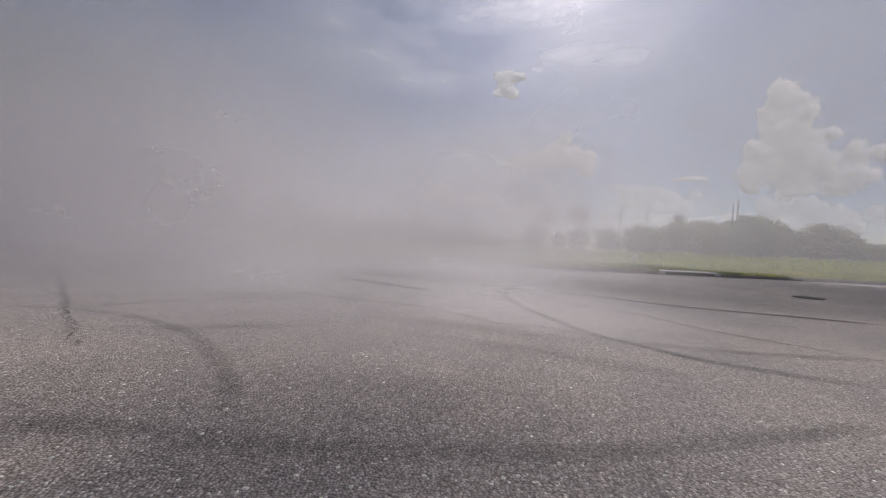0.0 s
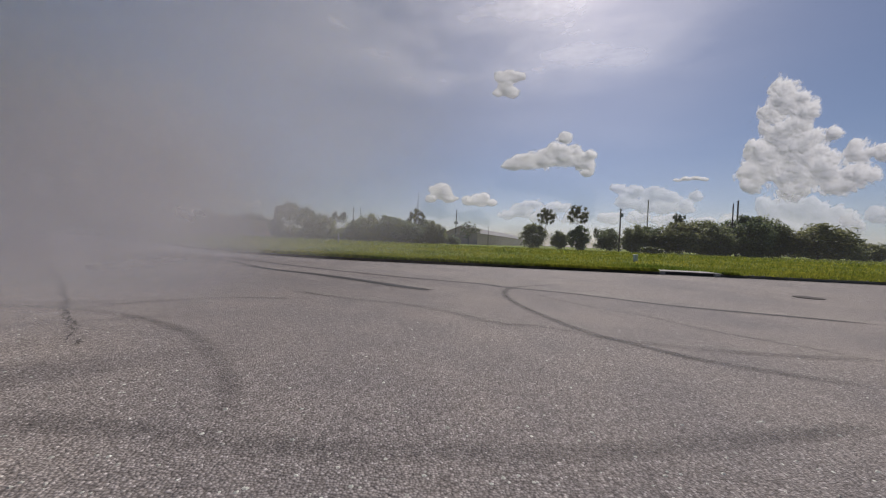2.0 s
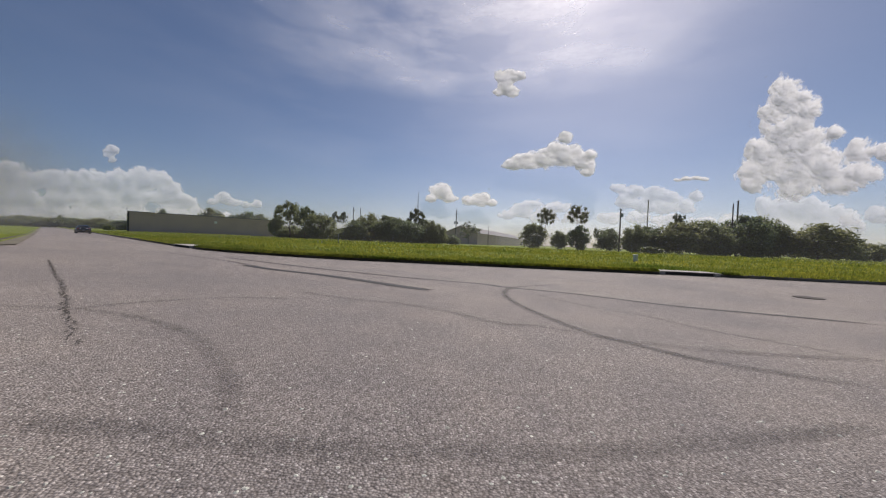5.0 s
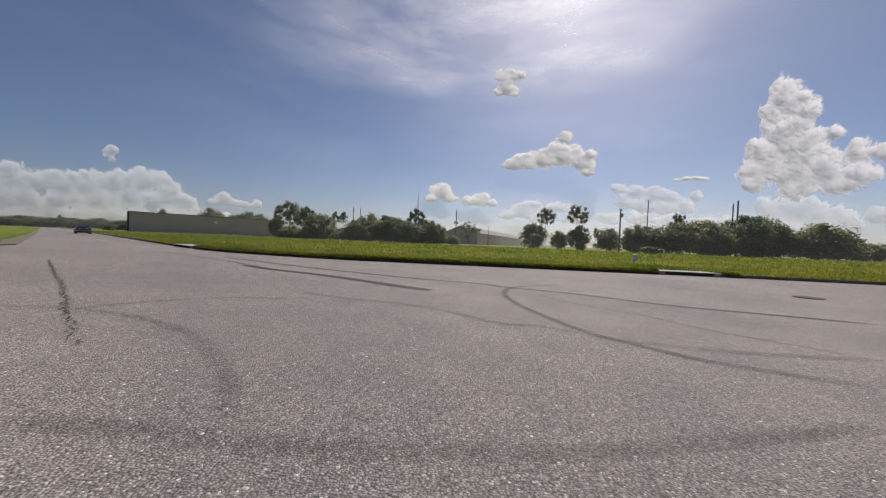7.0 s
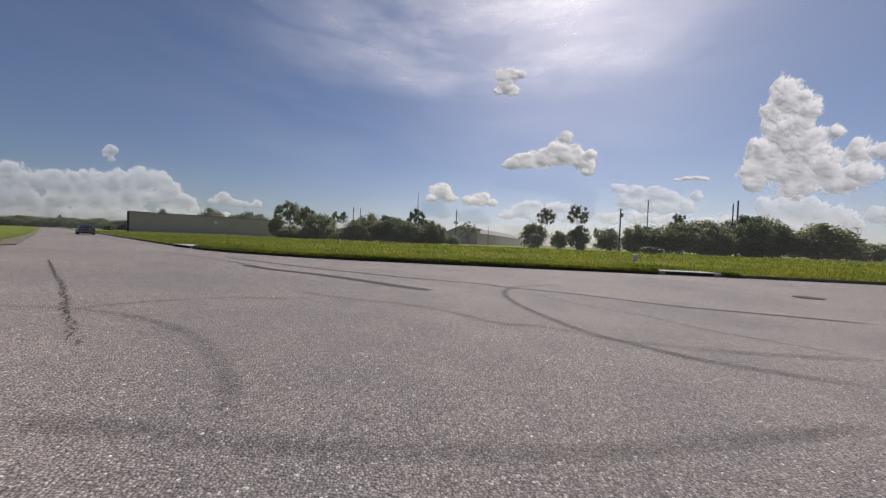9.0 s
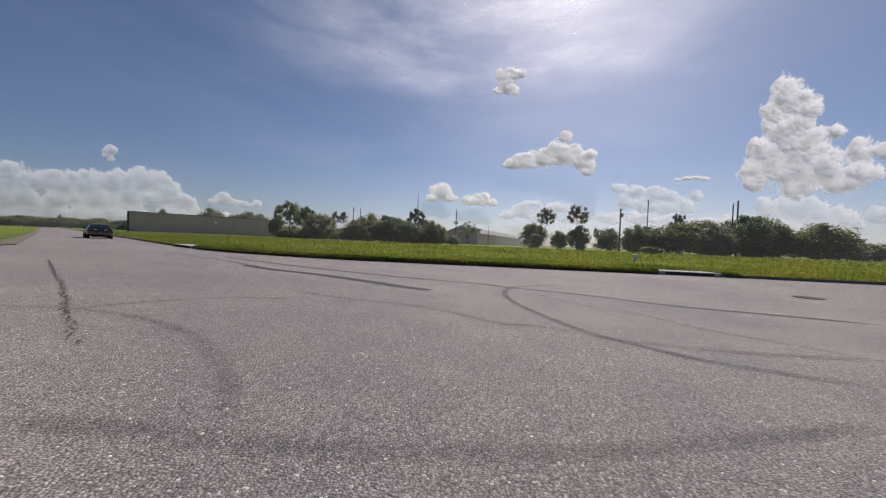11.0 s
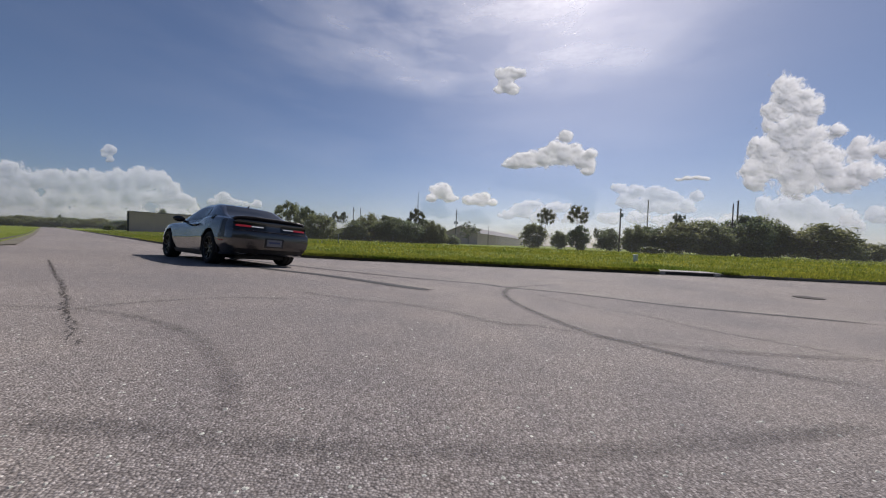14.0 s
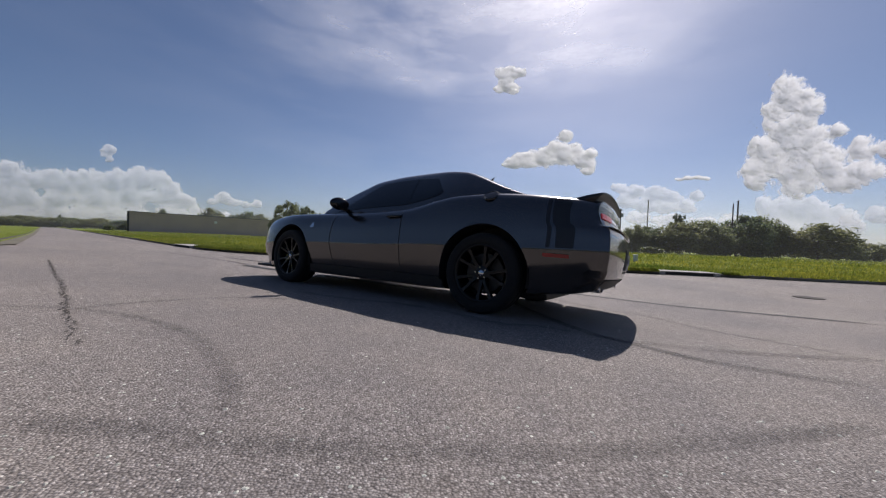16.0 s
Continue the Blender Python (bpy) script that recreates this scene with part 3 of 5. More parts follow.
    part("roof_aerial", bm, BLACK_GLOSS, car, "", True)
    bm = bmesh.new()
    box(bm, (3.55, -0.80, 0.17), (3.97, 0.80, 0.205), 0.012)
    part("front_splitter", bm, BLACK_MATT, car, "black chin splitter")
    bm = bmesh.new()
    box(bm, (-0.5, -0.55, 0.15), (3.4, 0.55, 0.26), 0.02)
    part("underbody", bm, BLACK_MATT, car)
    wheels = [(make_wheel(car, x, s), x, s) for x in (0.0, 2.951) for s in (1, -1)]
    return car, wheels


CAR, WHEELS = make_car()
# seconds, middle of the rear axle on the road, heading
CAR_ROWS = [(0.0, -65.2, 58.2, 140.9), (2.0, -64.4, 57.5, 140.9), (4.2, -63.6, 56.8, 140.9), (6.3, -61.9, 55.2, 140.9), (7.0, -60.2, 53.7, 140.9), (8.0, -57.3, 51.2, 140.9), (8.5, -55.5, 49.7, 140.9), (9.0, -53.6, 48.2, 140.9),
            (9.2, -52.7, 47.4, 140.9), (11.3, -31.1, 29.3, 140.9), (11.5, -28.8, 27.3, 140.9), (12.0, -23.25, 22.8, 141.0), (12.5, -17.95, 18.5, 141.4), (13.0, -13.1, 14.7, 142.1), (13.5, -8.6, 11.1, 143.2),
            (14.0, -4.745, 7.93, 144.2), (14.5, -1.996, 5.607, 144.8), (15.0, -0.406, 4.515, 146.4), (15.5, 0.49, 3.86, 147.4), (16.0, 0.824, 3.615, 147.2)]


def car_pose(x, y, head):
    a = radians(head)
    f, s = Vector((math.cos(a), math.sin(a), 0)), Vector((-math.sin(a), math.cos(a), 0))
    def at(p):
        return Vector((p.x, p.y, road_z(p.x, p.y)))
    o = Vector((x, y, 0))
    back, front = (at(o + s * 0.8) + at(o - s * 0.8)) / 2, (at(o + f * 2.951 + s * 0.8) + at(o + f * 2.951 - s * 0.8)) / 2
    fx = (front - back).normalized()
    sy = (at(o + s * 0.8) - at(o - s * 0.8) + at(o + f * 2.95 + s * 0.8) - at(o + f * 2.95 - s * 0.8)).normalized()
    up = fx.cross(sy).normalized()
    sy = up.cross(fx)
    m = Matrix((fx, sy, up)).transposed().to_4x4()
    m.translation = back
    return m


def motions():
    drift()
    walk(CAR, [(t, car_pose(x, y, h)) for t, x, y, h in CAR_ROWS])
    ts = [r[0] for r in CAR_ROWS]
    gone = [0.0]
    for r0, r1 in zip(CAR_ROWS, CAR_ROWS[1:]):
        gone.append(gone[-1] + math.hypot(r1[1] - r0[1], r1[2] - r0[2]))
    # the wheels turn backwards with the way that the car has rolled
    marks = [0.0]
    while marks[-1] < 15.95:
        t = marks[-1] + 1 / 30
        while t < 16.0 and abs(curve(t, ts, gone) - curve(marks[-1], ts, gone)) < 0.40:
            t += 1 / 30
        marks.append(min(t, 16.0))
    for wheel, x, s in WHEELS:
        walk(wheel, [(t, pose(x, s * 0.80, 0.364, 0, 0, 0 if s > 0 else 180) @ pose(0, 0, 0, 0, -s * math.degrees(curve(t, ts, gone) / 0.364), 0)) for t in marks])


# ---- kerb inlets ----
def inlet(x0, x1):
    """A street drain: a concrete lid over a dark block that stands for the slot in the kerb."""
    xm = (x0 + x1) / 2
    d = (kerb_y(xm + 0.3) - kerb_y(xm - 0.3)) / 0.6
    w = (x1 - x0) * math.hypot(1, d)
    m = pose(xm, kerb_y(xm), road_z(xm, kerb_y(xm)), 0, 0, math.degrees(math.atan(d)))
    drain = empty("storm_drain", "pale concrete storm drain with a dark slot in the kerb", "drain", m, "street drains")
    bm = bmesh.new()
    box(bm, (-w / 2, -0.06, 0.127), (w / 2, 0.9, 0.155), 0.01)
    part("lid", bm, CONCRETE, drain, "pale concrete lid")
    # solid block, coloured dark for the shade inside the opening
    bm = bmesh.new()
    box(bm, (-w / 2 + 0.25, -0.035, 0.004), (w / 2 - 0.25, 0.03, 0.125), 0.004)
    part("slot", bm, DIRT_AND_SHADE, drain, "dark block painted for the shaded drain opening")
    for s in (-1, 1):
        bm = bmesh.new()
        box(bm, (s * w / 2 - 0.22 if s > 0 else -w / 2, -0.09, -0.02), (w / 2 if s > 0 else -w / 2 + 0.22, 0.05, 0.134), 0.01)
        part("cheek", bm, CONCRETE, drain)


inlet(9.4, 11.8)
inlet(-18.6, -15.4)
kerb_strip("gutter", along_kerb(-120, 50, 0.8), [(-0.14, 0.006), (-0.09, 0.009), (-0.05, 0.008), (-0.005, 0.03)], DIRT_AND_SHADE, "dark silt along the kerb")


# ---- trees ----
def crown_mesh(name, seed, material, width=1.0, low=0.12, high=1.0, clumps=44, leaves=70, leaf=0.045, holes=0.0, squash=1.0):
    """A crown of many leaf sprays in clumps, for a tree one unit tall and one wide."""
    rng = np.random.default_rng(seed)
    verts, faces = [], []
    for c in range(clumps):
        while True:
            p = rng.uniform(-1, 1, 3)
            if 0.25 < np.linalg.norm(p) < 0.9:
                break
        mid = (low + high) / 2
        taper = 1.0 - 0.35 * max(p[2], 0) ** 2 + 0.25 * max(-p[2], 0)
        centre = np.array([p[0] * 0.5 * width * taper, p[1] * 0.5 * width * taper, mid + p[2] * (high - low) / 2])
        rad = rng.uniform(0.07, 0.15) * (1 - holes * 0.4)
        count = int(leaves * rng.uniform(0.6, 1.3))
        d = rng.normal(size=(count, 3))
        d /= np.linalg.norm(d, axis=1)[:, None]
        pos = centre + d * rad * np.array([1.15 * width, 1.15 * width, 0.75]) * rng.uniform(0.2, 1.45, (count, 1))
        for q in pos:
            u, v = rng.normal(size=3), rng.normal(size=3)
            u /= np.linalg.norm(u)
            v -= u * (u @ v)
            v /= np.linalg.norm(v)
            s = leaf * rng.uniform(0.6, 1.4)
            u, v = u * np.array([1, 1, squash]), v * np.array([1, 1, squash])
            k = len(verts)
            verts += [q - u * s, q + v * s * 0.55, q + u * s, q - v * s * 0.55]
            faces.append((k, k + 1, k + 2, k + 3))
    return data_mesh(name, verts, faces, material)


def trunk_mesh(seed, top=0.75, radius=0.022, limbs=7, first=0.2):
    rng = random.Random(seed)
    bm = bmesh.new()
    pts = [(0, 0, -0.03)]
    for i in range(1, 6):
        pts.append((rng.uniform(-0.02, 0.02), rng.uniform(-0.02, 0.02), top * i / 5))
    tube(bm, pts, [radius * 1.3, radius, radius * 0.85, radius * 0.7, radius * 0.5, radius * 0.25], 7)
    for k in range(limbs):
        z = first + (top - first) * (k + 0.5) / limbs
        a, r = rng.uniform(0, math.tau), rng.uniform(0.2, 0.36)
        tube(bm, [(0, 0, z), (math.cos(a) * r * 0.5, math.sin(a) * r * 0.5, z + 0.07), (math.cos(a) * r, math.sin(a) * r, z + 0.17)], [radius * 0.5, radius * 0.35, radius * 0.12], 5)
    return mesh_of(bm, "trunk", BARK, True)


OAK_CROWNS = [crown_mesh("crown", 10 + i, LEAF, low=l, clumps=86, leaves=115, leaf=0.027) for i, l in enumerate((-0.02, 0.0, -0.03, 0.02))]
OPEN_CROWNS = [crown_mesh("crown", 30 + i, LEAF, low=0.28, clumps=62, leaves=80, leaf=0.022, holes=1.1) for i in range(2)]
PINE_CROWNS = [crown_mesh("crown", 50 + i, LEAF_PINE, low=l, clumps=46, leaves=80, leaf=0.03, holes=1.35, squash=0.5) for i, l in enumerate((0.55, 0.48))]
BUSH_CROWNS = [crown_mesh("crown", 70, LEAF_BUSH, low=0.05, clumps=46, leaves=60, leaf=0.06)]
BARE_CROWN = [crown_mesh("crown", 80, LEAF_PINE, low=0.2, clumps=50, leaves=24, leaf=0.03, holes=0.8)]
OAK_TRUNKS = [trunk_mesh(i) for i in range(3)]
PINE_TRUNKS = [trunk_mesh(20 + i, 0.93, 0.013, 8, 0.55) for i in range(2)]
tree_turn = random.Random(5)


def tree(x, y, height, width, crowns, trunks, label, group, category="tree", z=None):
    z = lot_z(min(x, 380), y) if z is None else z
    t = empty("bush" if category == "bush" else "tree", label, category, pose(x, y, z - 0.02, 0, 0, tree_turn.uniform(0, 360)), group)
    t.scale = (width, width, height)
    for name, meshes in (("crown", crowns), ("trunk", trunks)):
        ob = new(name, tree_turn.choice(meshes))
        ob.parent = t


OAKS_NEAR = [(22.3, 80, 6.5, 5.6), (32.9, 78, 6.2, 4.7), (30.2, 84, 5, 3.8), (40.6, 80, 5.9, 5.9), (44.3, 74, 6.7, 5.7), (48.8, 76, 6.6, 6.4), (52.9, 72, 7.2, 8.4), (59.7, 74, 7.9, 8.8), (60.3, 70, 5.7, 5.2), (67.4, 76, 8.4, 5.3), (67.6, 72, 9.6, 7.9), (74.3, 75, 9.9, 8.4), (75.8, 72, 7.2, 6.6), (81.5, 70, 8.1, 11.3), (113, 90, 4.7, 6.3), (124.3, 95, 5.8, 8.4), (129.6, 95, 5.6, 8.4)]
PINES = [(26.5, 84, 11, 5), (33.9, 82, 11.8, 5.5), (58.4, 80, 10.4, 3.7), (-35.3, 105, 9.6, 2.6), (-33.8, 108, 9.9, 3), (-9.3, 104, 11.4, 6.6), (37.8, 80, 6, 1.4)]
OAKS_FAR = [(-47.9, 100, 11.7, 8.8), (-44, 102, 10.7, 6.1), (-37.6, 98, 8.3, 8.6), (-26.2, 98, 6.7, 7.6), (-23.8, 104, 9.4, 8.8), (-18, 100, 8.6, 7.7), (-14.3, 98, 7.5, 7.6), (-10.8, 96, 6.5, 8.4), (-6.8, 102, 8.1, 7.2), (-3.9, 100, 7.5, 4.9), (-1.4, 102, 6.5, 4.7), (-57.2, 110, 7.1, 4.6), (32.4, 86, 4.5, 4.5)]
OAKS_BEHIND = [(-155.3, 215, 17.8, 16.6), (-127.7, 210, 15.4, 14.8), (-136.3, 212, 14.5, 13.4), (-188.1, 215, 15.4, 6), (-117.4, 205, 14.3, 13)]
TREE_LINE = [(-368.1, 260, 6, 22.9), (-347.6, 255, 7.3, 19.7), (-339.8, 260, 8.5, 21), (-329.5, 262, 8.2, 21.2), (-311.7, 258, 7.6, 20), (-316.5, 265, 10.8, 4.7), (-304.1, 262, 8.2, 20.3), (-288.1, 258, 7.2, 18.1), (-267.8, 250, 8.3, 14.9), (-244.8, 240, 6.8, 15.2), (-233.7, 236, 7.4, 14.1)]
GREY_SHRUB = [(9.3, 120, 9, 9.7)]
BUSHES = [(37.6, 58, 1.5, 3.6), (-125.1, 120, 2.4, 3.2)]
for x, y, h, w in OAKS_NEAR:
    tree(x, y, h + 0.1, w * 1.12, OAK_CROWNS, OAK_TRUNKS, "dark green rounded oak at the edge of the grass field", "trees behind the field")
for x, y, h, w in OAKS_FAR[:2]:
    tree(x, y, h, w * 1.1, OPEN_CROWNS, OAK_TRUNKS, "tall open-crowned tree above the other trees", "trees behind the field")
for x, y, h, w in OAKS_FAR[2:]:
    tree(x, y, h, w * 1.12, OAK_CROWNS + OPEN_CROWNS[:1], OAK_TRUNKS, "green leafy tree in a row behind the field", "trees behind the field")
for x, y, h, w in PINES:
    tree(x, y, h, w, PINE_CROWNS, PINE_TRUNKS, "tall slender pine with a sparse tufted top", "tall pines")
for x, y, h, w in OAKS_BEHIND:
    tree(x, y, h, w, OAK_CROWNS, OAK_TRUNKS, "tree top showing over the long warehouse", "trees behind the warehouse")
for x, y, h, w in TREE_LINE:
    tree(x, y, h + 0.4, w * 1.25, OAK_CROWNS, OAK_TRUNKS, "distant hazy dark tree at the end of the road", "distant tree line")
for x, y, h, w in GREY_SHRUB:
    tree(x, y, h, w, BARE_CROWN, OAK_TRUNKS, "thin greyish half-bare tree before the metal shed", "trees behind the field")
# unseen trees added behind the lens, to darken what the car's flank mirrors
behind = random.Random(8)
for i in range(26):
    a = radians(100 + 165 * (i + behind.random() * 0.7) / 26)
    d = behind.uniform(46, 60)
    tree(d * math.sin(a), d * math.cos(a) - 6, behind.uniform(9, 12), behind.uniform(10, 14), OAK_CROWNS, OAK_TRUNKS, "dark green tree added out of view to darken the car's reflections", "trees across the street", z=-0.05)
scrub = random.Random(12)
for i in range(46):
    x = scrub.uniform(-54, 4) if i < 37 else scrub.uniform(24, 115)
    y = lerp(x, [-52, 0, 20, 60, 120], [108, 104, 92, 82, 96]) + scrub.uniform(-3, 6)
    tree(x, y, scrub.uniform(2.4, 4.6), scrub.uniform(4, 7.5), OAK_CROWNS, OAK_TRUNKS[:1], "tangled dark green scrub under the trees", "scrub under the trees", "bush")
for x, y, h, w in BUSHES:
    tree(x, y, h, w, BUSH_CROWNS, OAK_TRUNKS[:1], "low bright green bush in the grass field", "bushes in the field", "bush")


# ---- grass ----
def grass(name, count, near, far, hi, wide, x_lo, x_hi, seed, power=1.6, droop=0.0):
    rng = np.random.default_rng(seed)
    xs = rng.uniform(x_lo, x_hi, count)
    ds = near + (far - near) * rng.uniform(0, 1, count) ** power
    verts, faces = [], []
    for x, d in zip(xs, ds):
        yk = kerb_y(x)
        y = yk + d + 0.16
        z = lot_z(x, yk + d) - 0.02
        if 9.2 < x < 12.0 and d < 1.1 or -18.8 < x < -15.2 and d < 1.2:
            continue
        patch = 0.55 + 0.9 * (0.5 + 0.5 * noise.noise((x * 0.35, y * 0.35, 7.0)))
        h = hi * rng.uniform(0.5, 1.3) * patch
        a, lean, w = rng.uniform(0, math.pi), rng.normal(0, 0.35, 2) - (0.0, droop), wide * rng.uniform(0.6, 1.4)
        k = len(verts)
        c, s = math.cos(a) * w, math.sin(a) * w
        verts += [(x - c, y - s, z), (x + c, y + s, z), (x + c * 0.4 + lean[0] * h * 0.5, y + s * 0.4 + lean[1] * h * 0.5, z + h * 0.65), (x + lean[0] * h, y + lean[1] * h, z + h * (1 - 0.95 * droop))]
        faces += [(k, k + 1, k + 2), (k, k + 2, k + 3)]
    ob = new(name, data_mesh(name, verts, faces, BLADE))
    tagged(ob, "tall bright green and yellow grass with seed heads", "grass", kind="stuff")


grass("verge_grass", 44000, -0.2, 3.5, 0.15, 0.018, -30, 26, 1, 1.3)
grass("kerb_fringe_grass", 16000, -0.16, 0.06, 0.19, 0.012, -14.5, 12.5, 6, 1.0, 0.95)
grass("field_grass", 46000, 2.0, 26.0, 0.16, 0.035, -60, 44, 2, 1.2)
grass("far_field_grass", 26000, 20.0, 62.0, 0.25, 0.09, -130, 110, 3, 1.0)
grass("roadside_grass", 12000, 0.0, 30.0, 0.25, 0.05, -110, -28, 4, 1.2)


# ---- buildings ----
def long_warehouse():
    a, b = Vector((-137.2, 139.7, 0)), Vector((-91.2, 172.7, 0))
    way = (b - a).normalized()
    length, top = (b - a).length, 8.5
    m = Matrix.Translation((a.x, a.y, -0.6)) @ pose(0, 0, 0, 0, 0, math.degrees(math.atan2(way.y, way.x)))
    shed = empty("warehouse", "long low warehouse with flat tan metal walls", "building", m)
    bm = bmesh.new()
    box(bm, (0, 0, 0), (length, 45, top + 0.35))
    part("wall", bm, WALL_TAN, shed, "tan ribbed metal wall")
    rib = bmesh.new()
    box(rib, (-0.05, -0.05, 0), (0.05, 0.0, top + 0.3))
    me = mesh_of(rib, "rib", WALL_TAN)
    for i in range(int(length / 1.2)):
        ob = new("rib", me)
        ob.parent = shed
        ob.matrix_basis = pose(0.6 + i * 1.2, -0.002, 0)
    bm = bmesh.new()
    box(bm, (-0.25, -0.25, top + 0.3), (length + 0.25, 45.2, top + 0.62), 0.03)
    part("roof", bm, ROOF_METAL, shed, "pale metal roof edge")
    # black strip added at the corner, in place of the darker end wall
    bm = bmesh.new()
    box(bm, (-0.35, -0.12, 0), (0.35, -0.06, top + 0.3))
    part("end_wall_strip", bm, BLACK_MATT, shed, "dark strip standing in for the darker end wall")
    bm = bmesh.new()
    box(bm, (30.5, -0.25, 5.6), (31.7, -0.06, 6.7), 0.05)
    part("wall_sign", bm, WHITE_PAINT, shed, "small pale square sign")


def gable_shed():
    a, b = Vector((18.0, 170.9, 0)), Vector((75.1, 304.9, 0))
    way = (b - a).normalized()
    m = Matrix.Translation((a.x, a.y, -0.6)) @ pose(0, 0, 0, 0, 0, math.degrees(math.atan2(way.y, way.x)))
    length, eave, ridge, wide = (b - a).length, 6.4, 10.2, 19.0
    shed = empty("metal_shed", "grey metal shed with a shallow pitched roof", "building", m)
    bm = bmesh.new()
    prof = [(0, 0), (0, eave), (wide / 2, ridge - 0.1), (wide, eave), (wide, 0)]
    e = [[bm.verts.new((x, y, z)) for y, z in prof] for x in (0, length)]
    for i in range(5):
        bm.faces.new((e[0][i], e[0][(i + 1) % 5], e[1][(i + 1) % 5], e[1][i]))
    bm.faces.new(e[0])
    bm.faces.new(e[1][::-1])
    bmesh.ops.recalc_face_normals(bm, faces=bm.faces)
    part("wall", bm, WALL_TAN, shed, "tan metal wall")
    for s in (0, 1):
        bm = bmesh.new()
        o = [(-0.4, eave - 0.15), (wide / 2, ridge)] if s == 0 else [(wide / 2, ridge), (wide + 0.4, eave - 0.15)]
        vs = [bm.verts.new((x, y, z + dz)) for dz in (0.02, 0.16) for x in (-0.5, length + 0.5) for y, z in o]
        for f in ((0, 1, 3, 2), (4, 6, 7, 5), (0, 4, 5, 1), (2, 3, 7, 6), (0, 2, 6, 4), (1, 5, 7, 3)):
            bm.faces.new([vs[i] for i in f])
        bmesh.ops.recalc_face_normals(bm, faces=bm.faces)
        part("roof_slope", bm, ROOF_METAL, shed, "grey sheet metal roof")


long_warehouse()
gable_shed()


# ---- poles, posts ----
def pole(x, y, top, radius, label, arms=()):
    base = lot_z(x, y)
    p = empty("utility_pole", label, "pole", pose(x, y, base), "utility poles")
    h = top - base
    bm = bmesh.new()
    tube(bm, [(0, 0, -0.3), (0, 0, h * 0.5), (0, 0, h)], [radius, radius * 0.85, radius * 0.7], 10)
    part("shaft", bm, POLE_WOOD, p)
    for kind, z, dx in arms:
        bm = bmesh.new()
        if kind == "arm":
            box(bm, (-dx, -0.06, z - 0.06), (dx, 0.06, z + 0.06), 0.01)
            part("crossarm", bm, POLE_WOOD, p)
        else:
            tube(bm, [(dx, 0, z - 0.45), (dx, 0, z - 0.42), (dx, 0, z + 0.40), (dx, 0, z + 0.45)], [0.2, 0.25, 0.25, 0.18], 12)
            part("transformer", bm, STEEL, p, "grey transformer can")


pole(41.0, 75, 9.8, 0.19, "weathered wooden pole with a transformer beside the trees", [("can", 8.6, 0.42), ("arm", 9.8, 0.5)])
pole(69.4, 110, 17.6, 0.20, "tall thin pole behind the trees")
pole(66.2, 74, 11.9, 0.17, "dark wooden pole standing close to another")
pole(67.3, 74, 12.6, 0.21, "dark thick wooden pole standing close to another")
pole(4.2, 112, 11.8, 0.18, "wooden pole with transformers before the metal shed", [("can", 7.6, 0.45), ("can", 7.6, -0.45), ("arm", 10.6, 0.7)])
pole(-33.3, 118, 11.8, 0.18, "dark wooden pole among the trees", [("arm", 10.9, 0.6)])
pole(-31.8, 122, 11.9, 0.15, "slim wooden pole among the trees")
pole(13.9, 100, 6.1, 0.09, "thin grey pole before the metal shed")


def mast():
    base = 0.0
    m = empty("radio_mast", "thin lattice radio mast behind the trees", "mast", pose(-15.8, 190, base))
    legs = [(0.5, 0), (-0.25, 0.43), (-0.25, -0.43)]
    for lx, ly in legs:
        bm = bmesh.new()
        tube(bm, [(lx, ly, -0.5), (lx * 0.6, ly * 0.6, 24), (lx * 0.2, ly * 0.2, 29)], [0.09, 0.08, 0.06], 6)
        part("leg", bm, STEEL, m)
    for i in range(14):
        z = 1 + i * 1.9
        k = 1 - 0.4 * z / 24
        bm = bmesh.new()
        for (ax, ay), (bx, by) in zip(legs, legs[1:] + legs[:1]):
            tube(bm, [(ax * k, ay * k, z), (bx * k, by * k, z + 1.2)], [0.045, 0.045], 5)
        part("brace", bm, STEEL, m)
    bm = bmesh.new()
    tube(bm, [(-0.9, 0, 16.0), (0.9, 0, 16.4)], [0.16, 0.16], 8)
    part("antenna", bm, STEEL, m)


mast()


def small_post(x, y, top, r, label):
    base = lot_z(x, y)
    p = empty("marker_post", label, "post", pose(x, y, base), "posts in the field")
    bm = bmesh.new()
    tube(bm, [(0, 0, -0.1), (0, 0, top - base)], [r, r], 8)
    part("post", bm, STEEL, p)


small_post(-14.7, 45, 1.05, 0.05, "thin grey metal post in the grass field")
small_post(-15.6, 40, 0.05, 0.04, "short grey stake in the grass field")
small_post(-15.1, 40, 0.0, 0.04, "short grey stake in the grass field")


def pedestal():
    z = lot_z(13.8, 23)
    p = empty("utility_box", "small white utility pedestal in the grass", "utility box", pose(13.8, 23, z, 0, 0, 12))
    bm = bmesh.new()
    box(bm, (-0.12, -0.10, -0.05), (0.12, 0.10, 0.44), 0.02)
    part("case", bm, WHITE_PAINT, p)
    bm = bmesh.new()
    box(bm, (-0.14, -0.12, 0.441), (0.14, 0.12, 0.50), 0.025)
    part("cap", bm, WHITE_PAINT, p)


pedestal()


